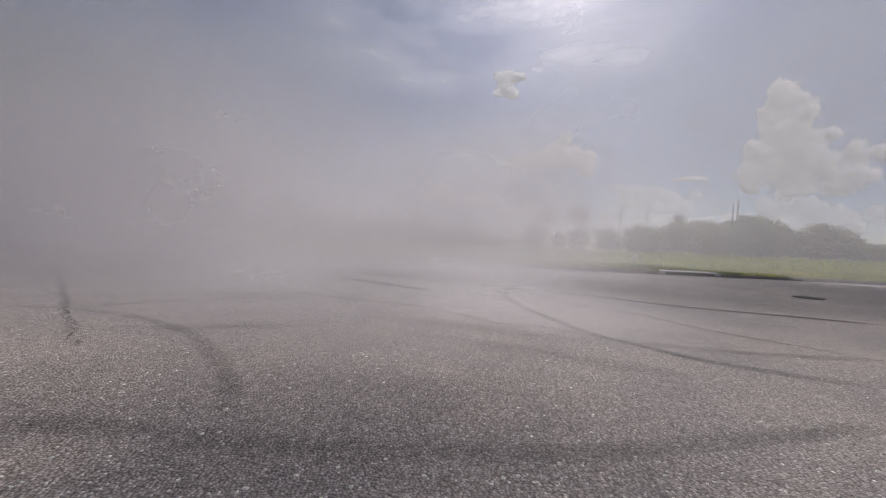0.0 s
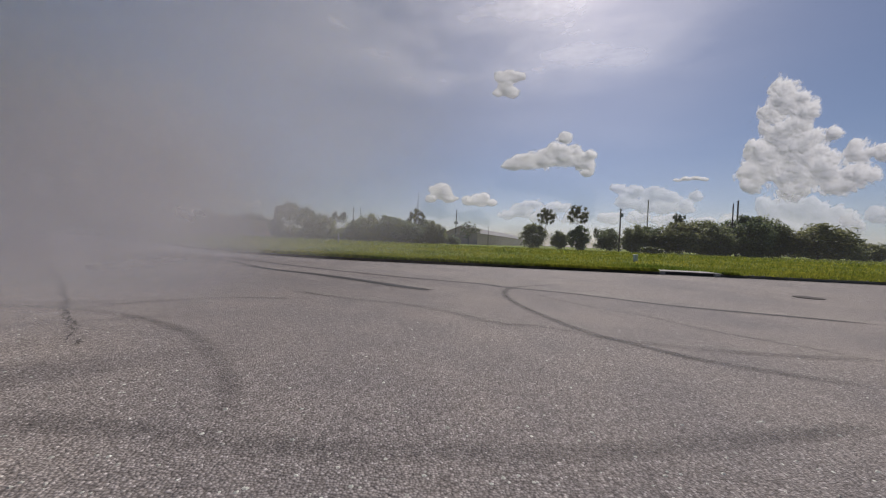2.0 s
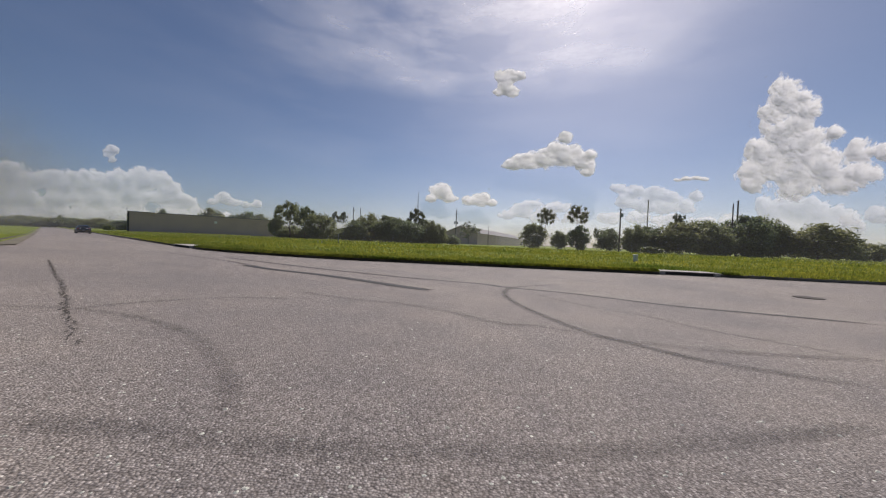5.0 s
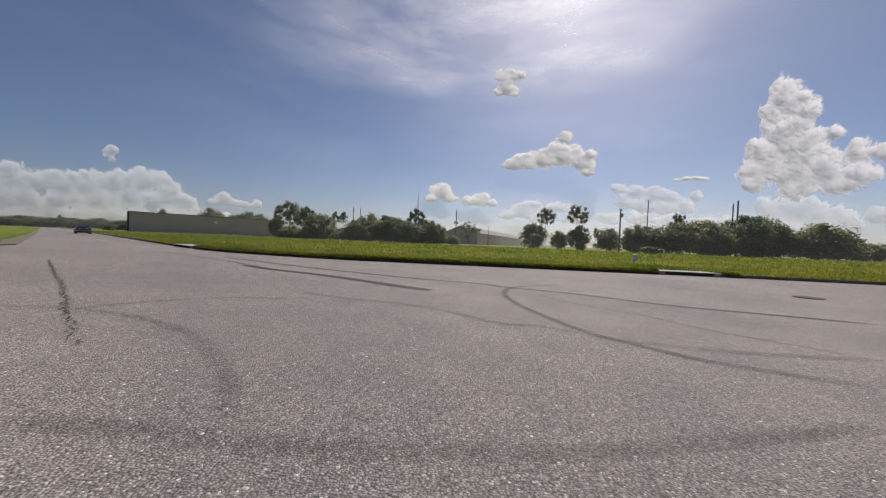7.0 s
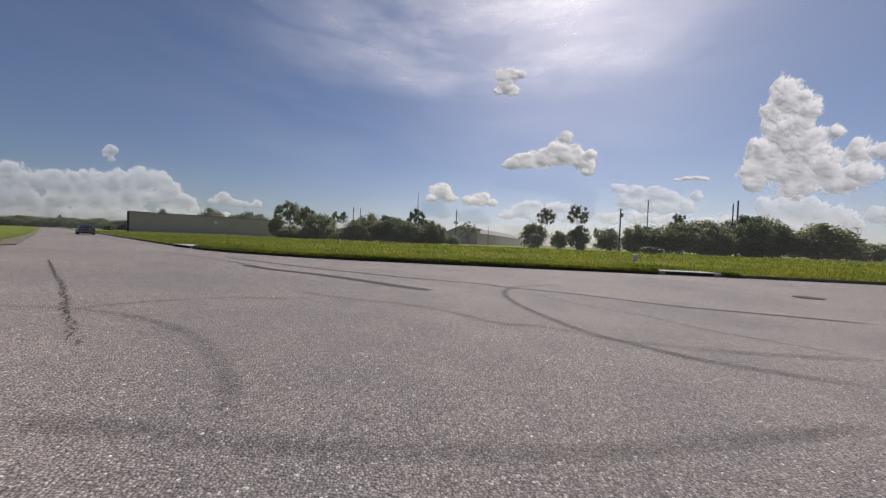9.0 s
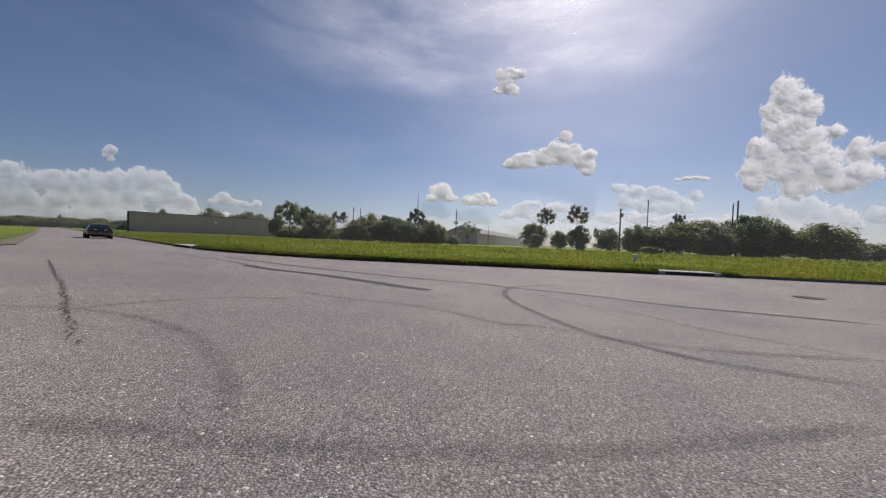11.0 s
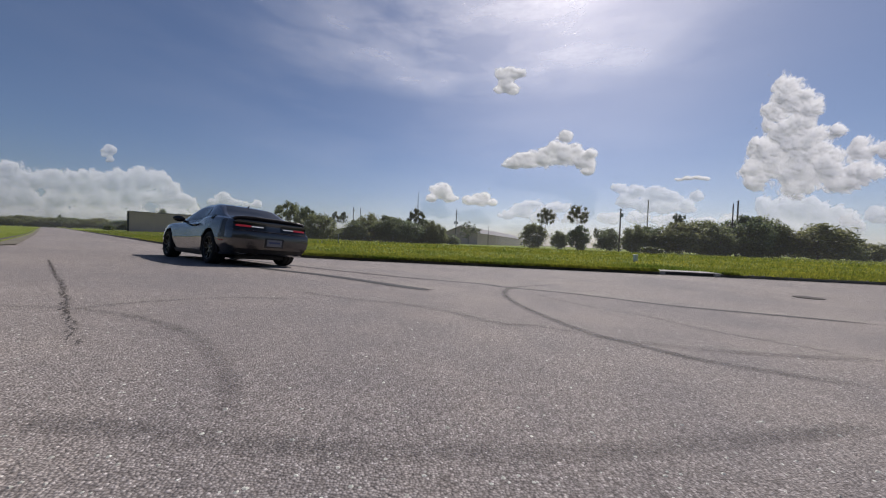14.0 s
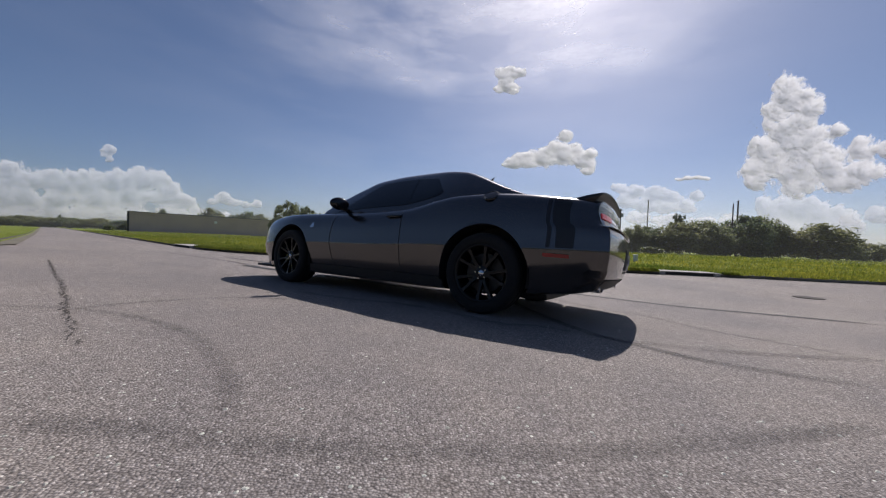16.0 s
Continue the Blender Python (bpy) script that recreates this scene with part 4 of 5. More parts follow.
# ---- marks on the road ----
def mark_mat(name, colour, strength, scale=3.0, low=0.3):
    """A thin film that lets the stones show through."""
    m = mat(name, colour, 0.8)
    n = Net(m)
    uv = n.t.nodes.new("ShaderNodeUVMap").outputs[0]
    sep = n.t.nodes.new("ShaderNodeSeparateXYZ")
    n.join(uv, sep.inputs[0])
    edge = n.math("MULTIPLY", n.math("MULTIPLY", sep.outputs[0], n.math("SUBTRACT", 1.0, sep.outputs[0])), 4.0)
    ends = n.math("MINIMUM", n.math("MULTIPLY", n.math("MULTIPLY", sep.outputs[1], n.math("SUBTRACT", 1.0, sep.outputs[1])), 12.0), 1.0)
    grain = n.ramp(n.noise(110.0, 2, 0.5), [(0.35, (low, low, low)), (0.65, (1, 1, 1))])
    wear = n.ramp(n.noise(scale, 4, 0.65), [(0.3, (low, low, low)), (0.65, (1, 1, 1))])
    f = n.math("MULTIPLY", n.math("MULTIPLY", n.math("MULTIPLY", edge, ends), grain), n.math("MULTIPLY", wear, strength))
    n.join(f, n.b.inputs["Alpha"])
    return m


SKID_DARK = mark_mat("rubber_dark", (0.018, 0.018, 0.019), 3.2, low=0.65)
SKID_SOFT = mark_mat("rubber_soft", (0.03, 0.03, 0.031), 0.8)
SKID_FAINT = mark_mat("rubber_faint", (0.035, 0.034, 0.035), 0.4)


def mark(pts, width, material, label, lift=0.004):
    """A ribbon of rubber along the road."""
    pts = [Vector(p) for p in pts]
    fine = []
    for i in range(len(pts) - 1):
        p0, p1, p2, p3 = pts[max(i - 1, 0)], pts[i], pts[i + 1], pts[min(i + 2, len(pts) - 1)]
        n = max(4, int((p2 - p1).length / 0.12))
        for k in range(n):
            t = k / n
            fine.append(0.5 * ((2 * p1) + (p2 - p0) * t + (2 * p0 - 5 * p1 + 4 * p2 - p3) * t * t + (3 * p1 - p0 - 3 * p2 + p3) * t ** 3))
    fine.append(pts[-1])
    verts, faces, uvs = [], [], []
    for i, p in enumerate(fine):
        d = (fine[min(i + 1, len(fine) - 1)] - fine[max(i - 1, 0)]).normalized()
        s = Vector((-d.y, d.x))
        for k in (-0.5, 0.0, 0.5):
            q = p + s * width * k
            verts.append((q.x, q.y, road_z(q.x, q.y) + lift))
            uvs.append((k + 0.5, i / (len(fine) - 1)))
    for i in range(len(fine) - 1):
        for k in range(2):
            faces.append((i * 3 + k, i * 3 + k + 1, i * 3 + k + 4, i * 3 + k + 3))
    me = data_mesh("tyre_mark", verts, faces, material)
    lay = me.uv_layers.new(name="UVMap")
    for loop in me.loops:
        lay.data[loop.index].uv = uvs[loop.vertex_index]
    tagged(new("tyre_mark", me), label, "tyre mark", "rubber marks on the road")


HOOK = [(2.97, 8.29), (1.85, 7.05), (1.3, 6.08), (1.04, 5.26), (0.91, 4.4), (0.9, 3.6), (0.99, 2.79), (1.1, 2.3), (1.27, 2.04), (1.48, 1.77), (1.78, 1.61), (2.09, 1.49)]
ARC = [(-3.2, 1.86), (-2.9, 1.88), (-2.59, 1.88), (-2.45, 1.93), (-2.23, 1.94), (-1.94, 1.9), (-1.66, 1.81), (-1.33, 1.64), (-1.05, 1.43), (-0.82, 1.2), (-0.66, 1.01), (-0.52, 0.79), (-0.43, 0.62)]
SKID = [(-10.2, 11.74), (-5.98, 8.87), (-3.59, 6.73), (-2.43, 6.2), (-1.37, 5.5), (-0.72, 5), (-0.13, 4.61)]
LONG_MARK = [(-7.51, 11.12), (-3.65, 8.54), (-1.04, 7.2), (0.81, 6.75), (1.23, 6.27), (2.29, 5.92), (3, 5.32), (3.58, 4.84), (4.94, 4.51), (5.86, 4.21)]
FAINT_A = [(-2.23, 1.94), (-2.16, 2.22), (-2.01, 2.53), (-1.73, 2.8), (-1.35, 2.94)]
FAINT_B = [(-1.63, 3.53), (-1.02, 3.21), (-0.44, 3.1), (0.05, 2.84), (0.36, 2.49), (0.63, 2.37)]
FAINT_C = [(1.48, 5.29), (1.8, 4.08), (2.21, 3.47), (2.35, 2.82), (2.64, 2.4), (2.87, 2.05)]
FAINT_D = [(0.49, 2.42), (0.78, 2.42), (1.17, 2.18), (1.55, 2.07), (2.06, 2.03), (2.92, 2.08)]
BAND = [(-1.06, 0.77), (-0.89, 0.76), (-0.7, 0.76), (-0.49, 0.74), (-0.28, 0.74), (-0.07, 0.75), (0.15, 0.77), (0.39, 0.8), (0.66, 0.86), (0.96, 0.93), (1.28, 1.02), (1.53, 1.08)]
CRACK = [(-6.47, 5.26), (-5.2, 4.27), (-4.22, 3.5), (-3.53, 2.97), (-2.97, 2.52), (-2.56, 2.19), (-2.26, 1.93), (-2.03, 1.75), (-1.82, 1.58), (-1.66, 1.44), (-1.5, 1.31)]
mark(HOOK, 0.13, SKID_SOFT, "curved black tyre mark with a hooked end")
mark(ARC[:12], 0.09, SKID_FAINT, "soft curved grey tyre mark on asphalt", 0.005)
mark([(-4.6, 7.5)] + SKID[2:], 0.30, SKID_DARK, "straight dark skid mark on asphalt", 0.006)
mark(LONG_MARK, 0.20, SKID_DARK, "long thin tyre mark across the street", 0.005)
mark(SKID[:4], 0.22, SKID_SOFT, "long thin tyre mark on asphalt", 0.005)
mark(FAINT_A, 0.12, SKID_FAINT, "faint tyre mark on asphalt", 0.006)
mark(FAINT_B, 0.16, SKID_FAINT, "faint tyre mark on asphalt", 0.007)
mark(FAINT_C, 0.13, SKID_FAINT, "faint curved tyre mark on asphalt", 0.006)
mark(FAINT_D, 0.12, SKID_FAINT, "faint tyre mark on asphalt", 0.007)
mark(BAND, 0.09, SKID_FAINT, "broad dark curved tyre mark on asphalt", 0.004)


def crack(pts, width, seed, name="road_crack"):
    """A ragged open crack: short dark splinters set along a wandering line."""
    rng = random.Random(seed)
    bm = bmesh.new()
    for (x0, y0), (x1, y1) in zip(pts, pts[1:]):
        n = max(3, int(math.hypot(x1 - x0, y1 - y0) / 0.02))
        for k in range(n):
            t = (k + rng.random()) / n
            x, y = x0 + (x1 - x0) * t + rng.gauss(0, width), y0 + (y1 - y0) * t + rng.gauss(0, width)
            a = math.atan2(y1 - y0, x1 - x0) + rng.gauss(0, 0.7)
            near = min(1.0, math.hypot(x, y) / 3.2)
            l, w = rng.uniform(0.012, 0.045) * near, rng.uniform(0.003, 0.008) * near
            c, s = math.cos(a), math.sin(a)
            z = road_z(x, y) + 0.004
            bm.faces.new([bm.verts.new((x + c * u - s * v, y + s * u + c * v, z)) for u, v in ((-l, 0), (0, -w), (l, 0), (rng.uniform(-l, l) * 0.3, w))])
    bmesh.ops.recalc_face_normals(bm, faces=bm.faces)
    for f in bm.faces:
        if f.normal.z < 0:
            f.normal_flip()
    ob = part(name, bm, DIRT_AND_SHADE)
    tagged(ob, "ragged dark crack in the worn asphalt", "crack", "cracks in the road", "stuff")


crack(CRACK, 0.010, 1)
crack([(-3.72, 2.85), (-3.68, 2.97)], 0.01, 3)
crack([(-4.98, 3.78), (-4.92, 3.9)], 0.012, 4)
crack([(-3.40, 4.25), (-3.25, 4.42)], 0.015, 5)
crack([(-4.68, 5.11), (-4.6, 5.3)], 0.015, 6)


def manhole():
    m = pose(9.1, 7.95, road_z(9.1, 7.95) + 0.004)
    lid = empty("manhole_cover", "dark round iron cover set in the asphalt", "manhole cover", m)
    bm = bmesh.new()
    tube(bm, [(0, 0, -0.02), (0, 0, 0.006), (0, 0, 0.012)], [0.28, 0.28, 0.27], 32)
    part("plate", bm, DIRT_AND_SHADE, lid)


manhole()


def pebbles():
    rng = random.Random(9)
    verts, faces = [], []
    for _ in range(600):
        r = rng.random() ** 1.7
        y = 0.5 + 3.2 * r
        x = rng.uniform(-1.5, 1.5) * y
        s = rng.uniform(0.0025, 0.006) * (1.5 if rng.random() < 0.05 else 1)
        z = road_z(x, y) + s * 0.25
        a = rng.uniform(0, math.tau)
        k = len(verts)
        for i in range(5):
            q = a + i * math.tau / 5
            verts.append((x + math.cos(q) * s * rng.uniform(0.8, 1.3), y + math.sin(q) * s * rng.uniform(0.7, 1.1), z - s * 0.2))
        verts.append((x + s * rng.uniform(-0.3, 0.3), y + s * rng.uniform(-0.3, 0.3), z + s * rng.uniform(0.15, 0.4)))
        faces += [(k + i, k + (i + 1) % 5, k + 5) for i in range(5)]
    ob = new("loose_gravel", data_mesh("loose_gravel", verts, faces, GRAVEL))
    tagged(ob, "small pale loose stones on the asphalt", "gravel", kind="stuff")


GRAVEL = leaf_mat("pale_stone", (0.4, 0.37, 0.34), (0.8, 0.76, 0.72), 0.0)
pebbles()


# ---- clouds ----
def cloud_mat(name, thick):
    """Billowed vapour: sunlight through thin rims and thick cores is put into the colour, with a faint glow."""
    m = mat(name, (0.93, 0.93, 0.94), 1.0, 0.0, 0.0)
    n = Net(m)
    uv = n.t.nodes.new("ShaderNodeUVMap").outputs[0]
    flat = n.t.nodes.new("ShaderNodeVectorMath")
    flat.operation = "MULTIPLY"
    flat.inputs[1].default_value = (1, 0, 1)
    n.join(n.coord, flat.inputs[0])
    warp = n.node("ShaderNodeTexNoise", Scale=0.012, Detail=3.0)
    n.join(flat.outputs[0], warp.inputs["Vector"])
    push = n.t.nodes.new("ShaderNodeVectorMath")
    push.operation = "MULTIPLY_ADD"
    push.inputs[1].default_value = (60, 60, 60)
    n.join(warp.outputs["Color"], push.inputs[0])
    n.join(flat.outputs[0], push.inputs[2])
    def billow(scale):
        v = n.node("ShaderNodeTexVoronoi", Scale=scale)
        v.feature = "SMOOTH_F1"
        v.inputs["Smoothness"].default_value = 0.35
        n.join(push.outputs[0], v.inputs["Vector"])
        return n.math("SUBTRACT", 0.45, v.outputs["Distance"])
    big, small = billow(0.0105), billow(0.028)
    fine, broad = n.noise(0.034, 8, 0.62, flat.outputs[0]), n.noise(0.006, 3, 0.5, flat.outputs[0])
    sep = n.t.nodes.new("ShaderNodeSeparateXYZ")
    n.join(uv, sep.inputs[0])
    lumps = n.math("ADD", n.math("MULTIPLY", big, 0.42), n.math("MULTIPLY", small, 0.2))
    lumps = n.math("ADD", lumps, n.math("MULTIPLY", n.math("SUBTRACT", fine, 0.5), 0.62))
    r = n.math("ADD", n.math("ADD", sep.outputs[0], lumps), n.math("MULTIPLY", n.math("SUBTRACT", broad, 0.5), 0.5))
    mr = n.t.nodes.new("ShaderNodeMapRange")
    mr.interpolation_type = "SMOOTHSTEP"
    for k, v in ((1, 0.22), (2, 0.50), (3, 0.0), (4, thick)):
        mr.inputs[k].default_value = v
    n.join(r, mr.inputs[0])
    relief = n.math("ADD", n.math("ADD", big, n.math("MULTIPLY", small, 0.35)), n.math("MULTIPLY", fine, 0.4))
    n.bump(relief, 0.6, 20.0)
    # relief turned inside out, so that the tops of the lumps come out brighter
    back = n.node("ShaderNodeBump", Strength=0.75, Distance=24.0)
    back.invert = True
    n.join(relief, back.inputs["Height"])
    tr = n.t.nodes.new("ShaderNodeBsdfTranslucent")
    # paler rim and greyer core: sun and shade painted by density
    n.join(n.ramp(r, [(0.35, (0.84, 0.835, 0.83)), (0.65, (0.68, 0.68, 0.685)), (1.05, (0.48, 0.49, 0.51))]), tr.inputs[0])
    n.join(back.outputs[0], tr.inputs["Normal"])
    # even glow added for light scattered inside the cloud
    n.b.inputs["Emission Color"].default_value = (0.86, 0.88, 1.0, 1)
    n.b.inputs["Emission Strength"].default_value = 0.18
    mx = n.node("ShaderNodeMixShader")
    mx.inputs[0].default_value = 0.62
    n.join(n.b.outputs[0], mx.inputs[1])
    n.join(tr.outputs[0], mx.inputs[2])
    clear = n.t.nodes.new("ShaderNodeBsdfTransparent")
    out = n.node("ShaderNodeMixShader")
    n.join(mr.outputs[0], out.inputs[0])
    n.join(clear.outputs[0], out.inputs[1])
    n.join(mx.outputs[0], out.inputs[2])
    n.join(out.outputs[0], n.t.nodes["Material Output"].inputs[0])
    return m


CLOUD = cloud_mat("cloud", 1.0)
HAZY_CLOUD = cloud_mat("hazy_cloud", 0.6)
CLOUDS = []


def cloud(lobes, seed, label, flat=0.8, drift_by=(0, 0, 0), material=CLOUD):
    """A heap cloud: lobes of (x, height, radius) melted into one bowed skin with a ragged rim and a flatter base."""
    rng = random.Random(seed)
    ox, oz = lobes[0][0], min(l[1] for l in lobes)
    heaps = []
    for x, z, r in lobes:
        heaps.append((x - ox, z - oz, r * 1.25))
        for _ in range(5):
            a, q = rng.uniform(-0.2, 3.34), rng.uniform(0.3, 0.55)
            heaps.append((x - ox + math.cos(a) * r * 0.85, z - oz + math.sin(a) * r * 0.85 * flat, r * q))
    mid = sum(l[2] for l in lobes) / len(lobes)
    step = mid / 5
    x0, x1 = min(h[0] - 1.7 * h[2] for h in heaps), max(h[0] + 1.7 * h[2] for h in heaps)
    z0, z1 = min(h[1] - 1.5 * h[2] for h in heaps), max(h[1] + 1.7 * h[2] for h in heaps)
    gx, gz = np.meshgrid(np.arange(x0, x1 + step, step), np.arange(z0, z1 + step, step), indexing="ij")
    dens = np.zeros_like(gx)
    for x, z, r in heaps:
        dz = (gz - z) / (r * flat)
        dz = np.where(dz < 0, dz * 1.35, dz)
        dens = np.maximum(dens, 0.75 * np.exp(-1.5 * (((gx - x) / r) ** 2 + dz ** 2))) + 0.22 * np.exp(-1.5 * (((gx - x) / r) ** 2 + dz ** 2)) * (1 - dens.clip(0, 1))
    # cores set farther back, so the upper rim turns to the sun behind
    gy = mid * (0.45 * dens.clip(0, 1.2) - 0.3)
    nx, nz = gx.shape
    verts = np.stack([gx, gy, gz], -1).reshape(-1, 3).tolist()
    faces = [(i * nz + j, (i + 1) * nz + j, (i + 1) * nz + j + 1, i * nz + j + 1) for i in range(nx - 1) for j in range(nz - 1)]
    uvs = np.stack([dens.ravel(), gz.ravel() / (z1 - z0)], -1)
    me = data_mesh("cloud", verts, faces, material, True)
    lay = me.uv_layers.new(name="UVMap")
    at = np.empty(len(me.loops), int)
    me.loops.foreach_get("vertex_index", at)
    lay.data.foreach_set("uv", uvs[at].ravel())
    ob = new("cloud", me)
    ob.location = (ox, 2400.0, oz)
    tagged(ob, label, "cloud", "clouds", kind="structure")
    CLOUDS.append((ob, Vector((ox, 2400.0, oz)), Vector(drift_by)))


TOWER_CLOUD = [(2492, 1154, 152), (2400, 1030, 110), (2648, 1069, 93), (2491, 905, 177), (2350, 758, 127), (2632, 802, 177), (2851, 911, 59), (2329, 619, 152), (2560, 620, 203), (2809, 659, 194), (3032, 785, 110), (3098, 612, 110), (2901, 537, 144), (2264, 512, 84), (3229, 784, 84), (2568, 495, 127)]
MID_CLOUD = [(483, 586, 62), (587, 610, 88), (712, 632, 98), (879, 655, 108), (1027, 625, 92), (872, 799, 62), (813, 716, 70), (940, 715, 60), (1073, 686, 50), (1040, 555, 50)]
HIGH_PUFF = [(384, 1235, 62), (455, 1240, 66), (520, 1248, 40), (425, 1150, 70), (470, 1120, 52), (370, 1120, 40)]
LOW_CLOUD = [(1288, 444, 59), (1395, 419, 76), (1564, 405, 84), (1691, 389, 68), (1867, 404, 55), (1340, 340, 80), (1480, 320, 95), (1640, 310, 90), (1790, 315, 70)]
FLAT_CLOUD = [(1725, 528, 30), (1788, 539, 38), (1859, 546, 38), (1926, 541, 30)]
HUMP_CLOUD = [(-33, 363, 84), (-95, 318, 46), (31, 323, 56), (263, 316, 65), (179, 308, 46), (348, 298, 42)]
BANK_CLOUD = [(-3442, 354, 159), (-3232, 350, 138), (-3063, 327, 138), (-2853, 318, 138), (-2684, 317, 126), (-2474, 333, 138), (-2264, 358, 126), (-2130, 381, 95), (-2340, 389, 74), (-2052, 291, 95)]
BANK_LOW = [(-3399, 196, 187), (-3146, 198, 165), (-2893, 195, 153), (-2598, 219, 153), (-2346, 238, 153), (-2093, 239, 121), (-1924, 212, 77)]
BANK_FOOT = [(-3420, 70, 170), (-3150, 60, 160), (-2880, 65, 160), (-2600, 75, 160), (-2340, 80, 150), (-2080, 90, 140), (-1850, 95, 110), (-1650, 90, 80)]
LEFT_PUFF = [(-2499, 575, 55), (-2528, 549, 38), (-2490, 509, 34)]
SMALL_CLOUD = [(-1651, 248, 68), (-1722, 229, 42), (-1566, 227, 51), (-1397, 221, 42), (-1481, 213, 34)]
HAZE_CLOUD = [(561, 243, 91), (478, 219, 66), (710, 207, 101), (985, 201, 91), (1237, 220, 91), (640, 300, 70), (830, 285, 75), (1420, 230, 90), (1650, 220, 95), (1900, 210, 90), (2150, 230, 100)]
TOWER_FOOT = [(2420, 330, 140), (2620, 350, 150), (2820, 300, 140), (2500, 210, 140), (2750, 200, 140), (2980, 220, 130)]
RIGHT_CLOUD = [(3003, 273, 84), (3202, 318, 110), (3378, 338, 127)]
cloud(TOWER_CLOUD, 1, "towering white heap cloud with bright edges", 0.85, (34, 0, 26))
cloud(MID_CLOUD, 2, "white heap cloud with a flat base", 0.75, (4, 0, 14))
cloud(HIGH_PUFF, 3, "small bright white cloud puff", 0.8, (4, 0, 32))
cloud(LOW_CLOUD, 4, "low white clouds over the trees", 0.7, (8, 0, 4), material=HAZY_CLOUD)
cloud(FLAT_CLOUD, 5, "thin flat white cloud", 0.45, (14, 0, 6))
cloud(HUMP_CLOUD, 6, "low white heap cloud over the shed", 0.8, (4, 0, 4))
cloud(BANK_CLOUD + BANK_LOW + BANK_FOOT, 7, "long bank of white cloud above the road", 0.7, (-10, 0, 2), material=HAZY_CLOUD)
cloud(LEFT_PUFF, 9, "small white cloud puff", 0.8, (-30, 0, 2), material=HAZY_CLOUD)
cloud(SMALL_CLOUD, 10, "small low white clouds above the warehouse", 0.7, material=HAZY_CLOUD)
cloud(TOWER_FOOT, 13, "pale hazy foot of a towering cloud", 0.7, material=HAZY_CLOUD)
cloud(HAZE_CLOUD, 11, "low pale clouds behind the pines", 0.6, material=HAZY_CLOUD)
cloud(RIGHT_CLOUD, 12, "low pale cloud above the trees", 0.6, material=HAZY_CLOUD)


def veil(name, a0, a1, e0, e1, strength, turn):
    """High thin streaked cloud on the dome of the sky; it spreads the sunlight forwards into a glare."""
    m = mat("thin_high_cloud", (0.95, 0.95, 0.96), 1.0, 0.0, 0.0)
    n = Net(m)
    tr = n.t.nodes.new("ShaderNodeBsdfTranslucent")
    tr.inputs[0].default_value = (1.0, 0.98, 0.96, 1)
    fwd = n.node("ShaderNodeBsdfRefraction", Roughness=0.55, IOR=1.40)
    fwd.inputs[0].default_value = (1.0, 0.98, 0.95, 1)
    both = n.node("ShaderNodeMixShader")
    both.inputs[0].default_value = 0.42
    n.join(tr.outputs[0], both.inputs[1])
    n.join(fwd.outputs[0], both.inputs[2])
    clear = n.t.nodes.new("ShaderNodeBsdfTransparent")
    uv = n.t.nodes.new("ShaderNodeUVMap").outputs[0]
    sep = n.t.nodes.new("ShaderNodeSeparateXYZ")
    n.join(uv, sep.inputs[0])
    def hump(v):
        return n.math("MULTIPLY", n.math("MULTIPLY", v, n.math("SUBTRACT", 1.0, v)), 4.0)
    edge = n.math("MULTIPLY", hump(sep.outputs[0]), n.math("MINIMUM", n.math("MULTIPLY", hump(sep.outputs[1]), 1.5), 1.0))
    mp = n.t.nodes.new("ShaderNodeMapping")
    n.join(uv, mp.inputs[0])
    mp.inputs["Rotation"].default_value = (0, 0, turn)
    mp.inputs["Scale"].default_value = (2.2, 2.0, 1)
    streak = n.ramp(n.noise(1.5, 8, 0.6, mp.outputs[0]), [(0.40, (0.03, 0.03, 0.03)), (0.78, (1, 1, 1))])
    f = n.math("MULTIPLY", n.math("MULTIPLY", edge, streak), strength)
    mx = n.node("ShaderNodeMixShader")
    n.join(f, mx.inputs[0])
    n.join(clear.outputs[0], mx.inputs[1])
    n.join(both.outputs[0], mx.inputs[2])
    n.join(mx.outputs[0], n.t.nodes["Material Output"].inputs[0])
    verts, faces, uvs = [], [], []
    for i in range(41):
        for j in range(17):
            u, v = i / 40, j / 16
            az, el = radians(a0 + (a1 - a0) * u), radians(e0 + (e1 - e0) * v)
            verts.append((3900 * math.sin(az) * math.cos(el), 3900 * math.cos(az) * math.cos(el), 3900 * math.sin(el)))
            uvs.append((u, v))
    for i in range(40):
        for j in range(16):
            k = i * 17 + j
            faces.append((k, k + 17, k + 18, k + 1))
    me = data_mesh(name, verts, faces, m, True)
    lay = me.uv_layers.new(name="UVMap")
    for loop in me.loops:
        lay.data[loop.index].uv = uvs[loop.vertex_index]
    tagged(new(name, me), "thin streaked high cloud around the sun", "cloud", kind="structure")


veil("thin_cloud", -36, 46, 23, 44.0, 0.72, 0.35)
veil("thin_cloud", -70, 60, 8, 38, 0.16, 0.2)


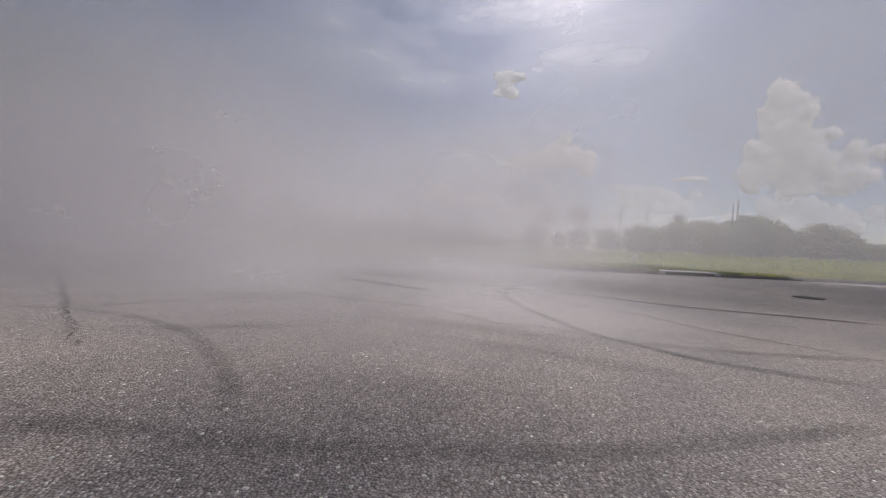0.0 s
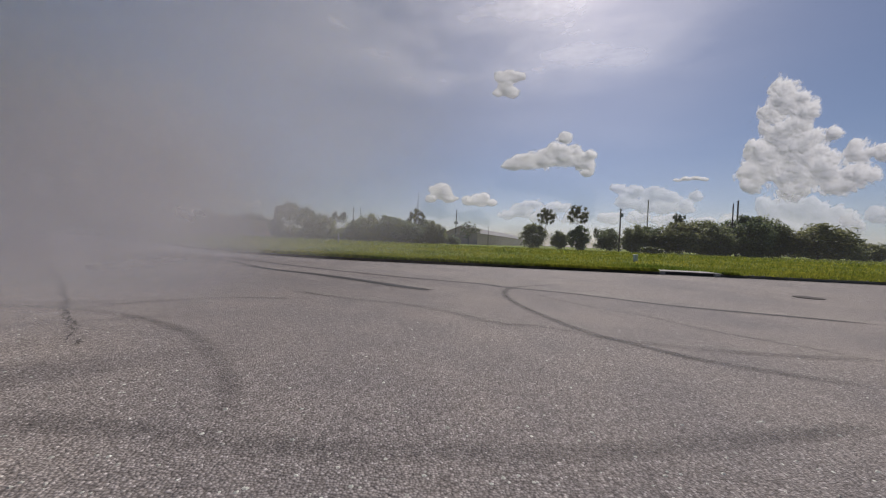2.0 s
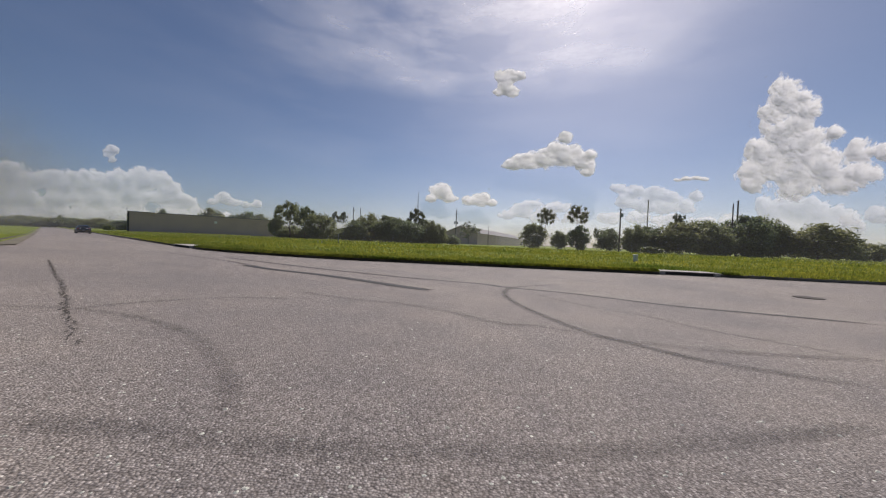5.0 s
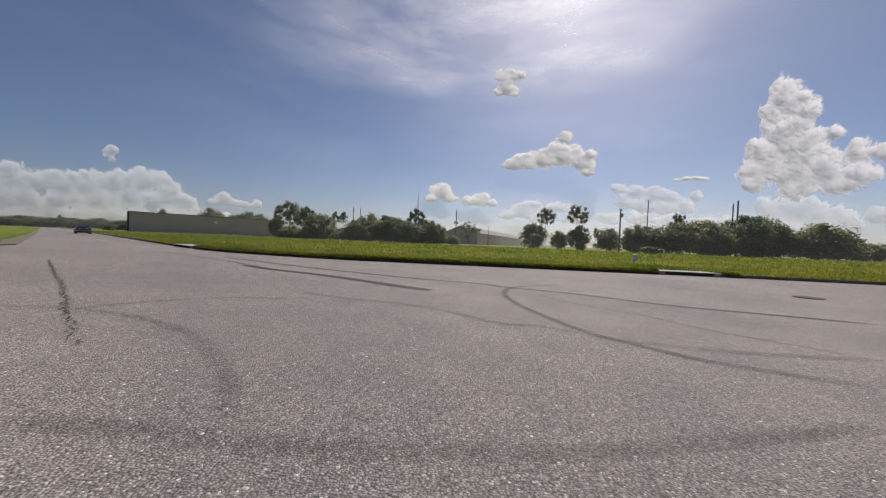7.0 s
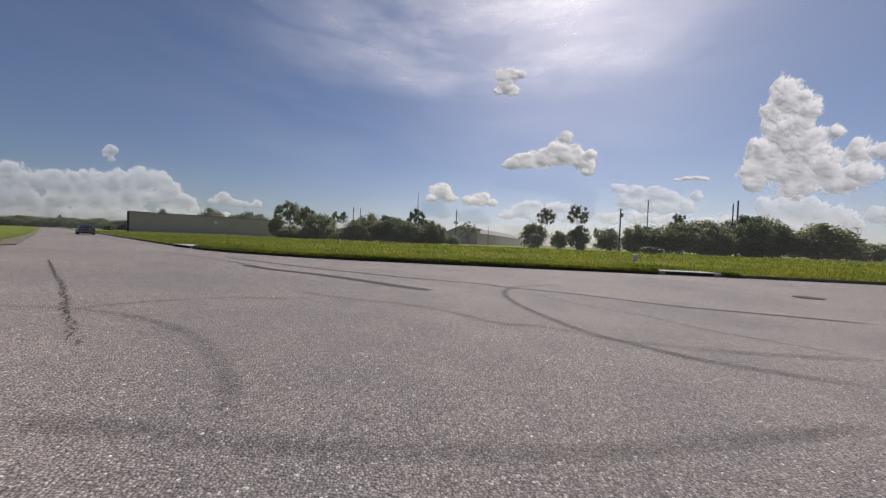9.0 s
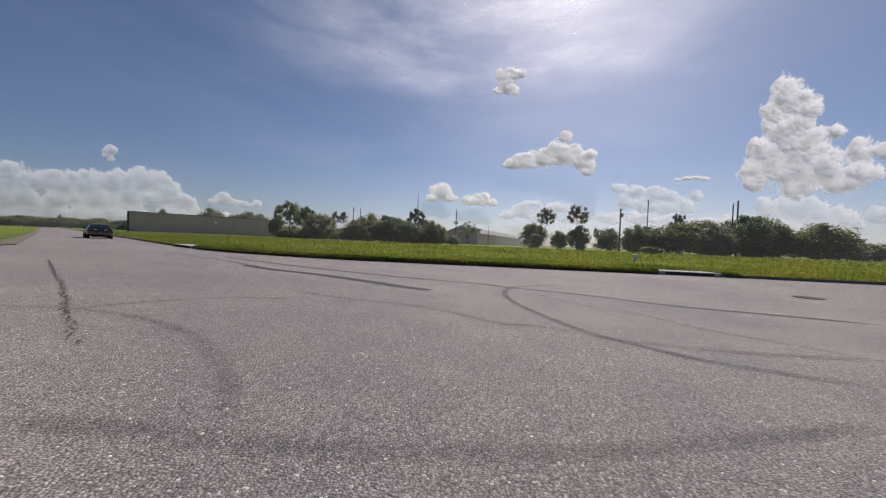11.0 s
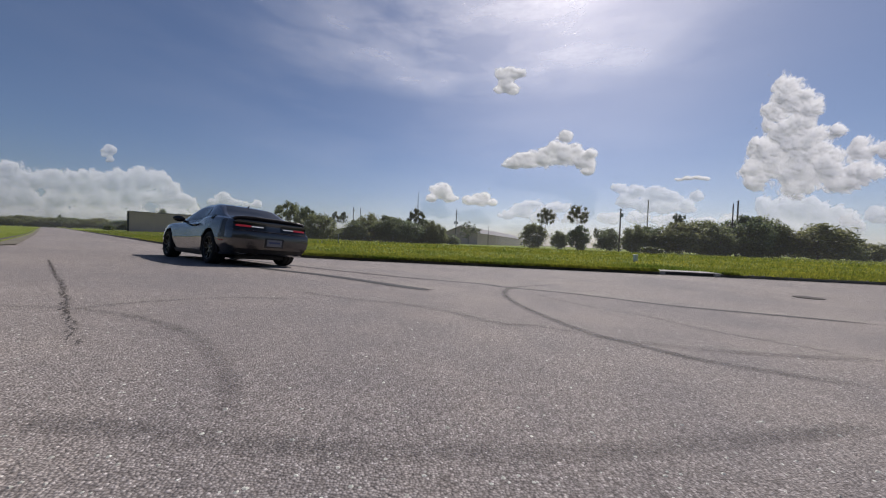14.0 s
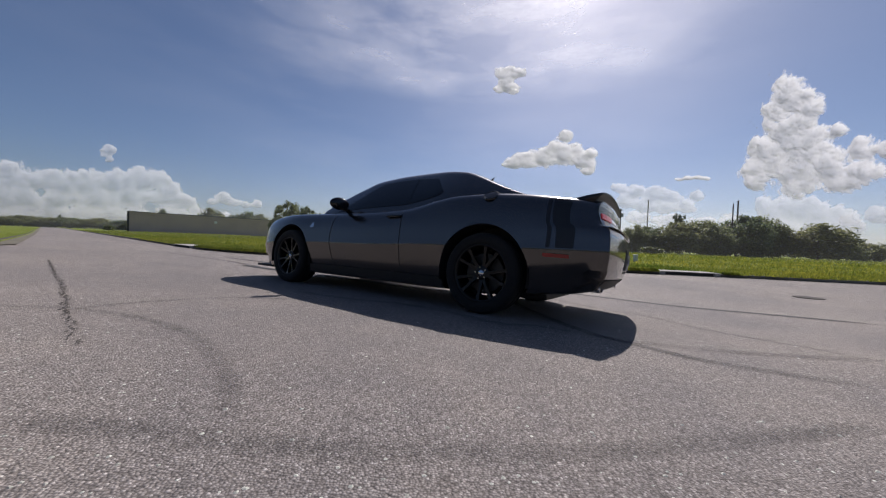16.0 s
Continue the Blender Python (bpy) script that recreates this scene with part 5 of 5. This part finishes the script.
def haze_sheet(far, foot, high, strength):
    """Pale summer haze low over the horizon, painted on a see-through sheet that fades upwards."""
    m = mat("painted_haze", (0.9, 0.9, 0.92), 1.0, 0.0, 0.0)
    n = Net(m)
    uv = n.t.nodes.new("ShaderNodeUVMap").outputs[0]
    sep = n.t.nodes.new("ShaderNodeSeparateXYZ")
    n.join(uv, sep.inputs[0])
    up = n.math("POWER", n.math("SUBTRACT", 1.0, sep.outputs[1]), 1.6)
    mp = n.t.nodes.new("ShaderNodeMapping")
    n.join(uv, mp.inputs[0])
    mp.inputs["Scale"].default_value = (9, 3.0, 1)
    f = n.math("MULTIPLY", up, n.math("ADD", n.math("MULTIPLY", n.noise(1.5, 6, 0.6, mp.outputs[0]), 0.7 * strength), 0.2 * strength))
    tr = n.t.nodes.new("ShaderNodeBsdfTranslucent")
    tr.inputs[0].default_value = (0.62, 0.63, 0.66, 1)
    clear = n.t.nodes.new("ShaderNodeBsdfTransparent")
    mx = n.node("ShaderNodeMixShader")
    n.join(f, mx.inputs[0])
    n.join(clear.outputs[0], mx.inputs[1])
    n.join(tr.outputs[0], mx.inputs[2])
    n.join(mx.outputs[0], n.t.nodes["Material Output"].inputs[0])
    verts, faces, uvs = [], [], []
    for i in range(41):
        a = radians(-75 + 150 * i / 40)
        for j in range(7):
            verts.append((far * math.sin(a), far * math.cos(a), foot + high * j / 6))
            uvs.append((i / 40, j / 6))
    for i in range(40):
        for j in range(6):
            k = i * 7 + j
            faces.append((k, k + 7, k + 8, k + 1))
    me = data_mesh("haze", verts, faces, m, True)
    lay = me.uv_layers.new(name="UVMap")
    for loop in me.loops:
        lay.data[loop.index].uv = uvs[loop.vertex_index]
    tagged(new("haze", me), "pale summer haze painted on a see-through sheet before the distance", "haze", kind="structure")


haze_sheet(2280.0, -40.0, 620.0, 0.8)
# nearer sheets added to pale the far woods and lift the dark trees
haze_sheet(215.0, -1.5, 42.0, 0.17)
haze_sheet(66.0, -0.9, 26.0, 0.07)


# ---- smoke ----
scene.cycles.transparent_max_bounces = 128


def smoke_mat():
    m = mat("tyre_smoke", (0.74, 0.72, 0.73), 1.0, 0.0, 0.0)
    n = Net(m)
    ln = n.t.nodes.new("ShaderNodeVectorMath")
    ln.operation = "LENGTH"
    flatten = n.t.nodes.new("ShaderNodeVectorMath")
    flatten.operation = "MULTIPLY"
    flatten.inputs[1].default_value = (1, 0, 1)
    n.join(n.coord, flatten.inputs[0])
    n.join(flatten.outputs[0], ln.inputs[0])
    mr = n.t.nodes.new("ShaderNodeMapRange")
    mr.interpolation_type = "SMOOTHERSTEP"
    for i, v in ((1, 1.0), (2, 0.0), (3, 0.0), (4, 1.0)):
        mr.inputs[i].default_value = v
    n.join(ln.outputs["Value"], mr.inputs[0])
    off = n.t.nodes.new("ShaderNodeVectorMath")
    off.operation = "ADD"
    n.join(n.coord, off.inputs[0])
    n.join(n.math("MULTIPLY", n.random(), 50.0), off.inputs[1])
    wisp = n.ramp(n.noise(1.3, 5, 0.55, off.outputs[0]), [(0.28, (0.25, 0.25, 0.25)), (0.68, (1, 1, 1))])
    f = n.math("MULTIPLY", n.math("MULTIPLY", mr.outputs[0], wisp), 0.36)
    tr = n.t.nodes.new("ShaderNodeBsdfTranslucent")
    tr.inputs[0].default_value = (0.76, 0.735, 0.74, 1)
    both = n.node("ShaderNodeMixShader")
    both.inputs[0].default_value = 0.6
    n.join(n.b.outputs[0], both.inputs[1])
    n.join(tr.outputs[0], both.inputs[2])
    clear = n.t.nodes.new("ShaderNodeBsdfTransparent")
    mx = n.node("ShaderNodeMixShader")
    n.join(f, mx.inputs[0])
    n.join(clear.outputs[0], mx.inputs[1])
    n.join(both.outputs[0], mx.inputs[2])
    n.join(mx.outputs[0], n.t.nodes["Material Output"].inputs[0])
    return m


SMOKE = smoke_mat()


def puff_mesh(seed):
    """A billow of smoke: a bowed, uneven skin."""
    verts, faces, rings, seg = [(0, -0.05, 0)], [], 8, 24
    for i in range(1, rings + 1):
        r = i / rings
        for k in range(seg):
            a = k * math.tau / seg
            x, z = r * math.cos(a), r * math.sin(a)
            verts.append((x, -0.05 * (1 - r * r) + 0.012 * noise.noise((x * 2, z * 2, seed * 3.7)), z))
    for k in range(seg):
        faces.append((0, 1 + k, 1 + (k + 1) % seg))
    for i in range(rings - 1):
        for k in range(seg):
            a, b = 1 + i * seg + k, 1 + i * seg + (k + 1) % seg
            faces.append((a, a + seg, b + seg, b))
    return data_mesh("smoke_puff", verts, faces, SMOKE, True)


PUFF_MESHES = [puff_mesh(i) for i in range(4)]
PUFFS = []


def smoke_bank():
    rng = random.Random(21)
    def puff(side, up, depth, size, slow, wide=1.2, tall=0.88):
        ob = new("smoke_puff", PUFF_MESHES[len(PUFFS) % 4])
        tagged(ob, "soft grey-white billow of tyre smoke over the road", "smoke", "drifting tyre smoke")
        r = size * depth
        ob.scale = (r * wide * rng.uniform(0.85, 1.15), r, r * tall * rng.uniform(0.85, 1.15))
        PUFFS.append((ob, side, up, depth, rng.uniform(-25, 25) if wide < 2 else rng.uniform(-3, 3), slow))
    def floor(side, depth):
        return (road_z(side * depth, depth) - EYE[2]) / depth
    # side and up are slopes from the lens, size a share of the depth
    for i in range(26):
        puff(rng.uniform(-2.3, 0.1), rng.uniform(0.05, 0.75), rng.uniform(7, 14), rng.uniform(0.55, 0.85), rng.uniform(0.8, 1.15))
    for i in range(9):
        puff(rng.uniform(-0.7, 0.45), rng.uniform(-0.02, 0.2), rng.uniform(8, 15), rng.uniform(0.35, 0.55), rng.uniform(0.8, 1.1))
    # low smoke that creeps over the road
    for i in range(24):
        d, side = 1.8 + 6.2 * (i + rng.random()) / 24, rng.uniform(-2.0, 0.45)
        half = rng.uniform(0.22, 0.34) * (0.75 + 0.14 * d)
        puff(side, floor(side, d) + 0.8 * half / d, d, half / d, rng.uniform(0.85, 1.1), rng.uniform(3.4, 4.6), 1.0)
    # thin smoke close by, up to over the lens
    for i in range(15):
        puff(-1.9 + 2.2 * (i + rng.random()) / 15, rng.uniform(-0.03, 0.12), rng.uniform(0.9, 1.5), rng.uniform(0.5, 0.62), rng.uniform(0.8, 1.15), rng.uniform(1.2, 1.6), 0.95)
    for i in range(6):
        puff(rng.uniform(0.3, 1.5), rng.uniform(0.1, 0.6), rng.uniform(9, 16), rng.uniform(0.7, 1.0), rng.uniform(1.2, 1.7))
    for i in range(9):
        puff(rng.uniform(-1.5, -0.8), rng.uniform(-0.02, 0.12), rng.uniform(20, 34), rng.uniform(0.18, 0.32), rng.uniform(0.10, 0.28))


smoke_bank()
GONE_T = [0.0, 0.5, 1.0, 1.5, 2.0, 3.0, 4.2, 6.3, 16.0]
GONE_S = [0.0, 0.22, 0.5, 0.85, 1.28, 1.9, 2.5, 3.8, 7.0]


def drift():
    """The smoke slides off along the road to the side; the clouds creep."""
    for ob, side, up, depth, turn, slow in PUFFS:
        rows = []
        for t, s in zip(GONE_T, GONE_S):
            k = side - s * slow if slow > 0.5 else side - 0.35 * slow * s - max(0.0, s - 2.4) * 0.9
            rows.append((t, Matrix.Translation((k * depth, depth, EYE[2] + (up + 0.02 * t) * depth)) @ pose(0, 0, 0, 0, turn, math.degrees(math.atan2(-k, 1)))))
        walk(ob, rows)
    for ob, at, by in CLOUDS:
        if by.length:
            walk(ob, [(0.0, Matrix.Translation(at - by * 0.56)), (16.0, Matrix.Translation(at + by * 0.44))])


motions()
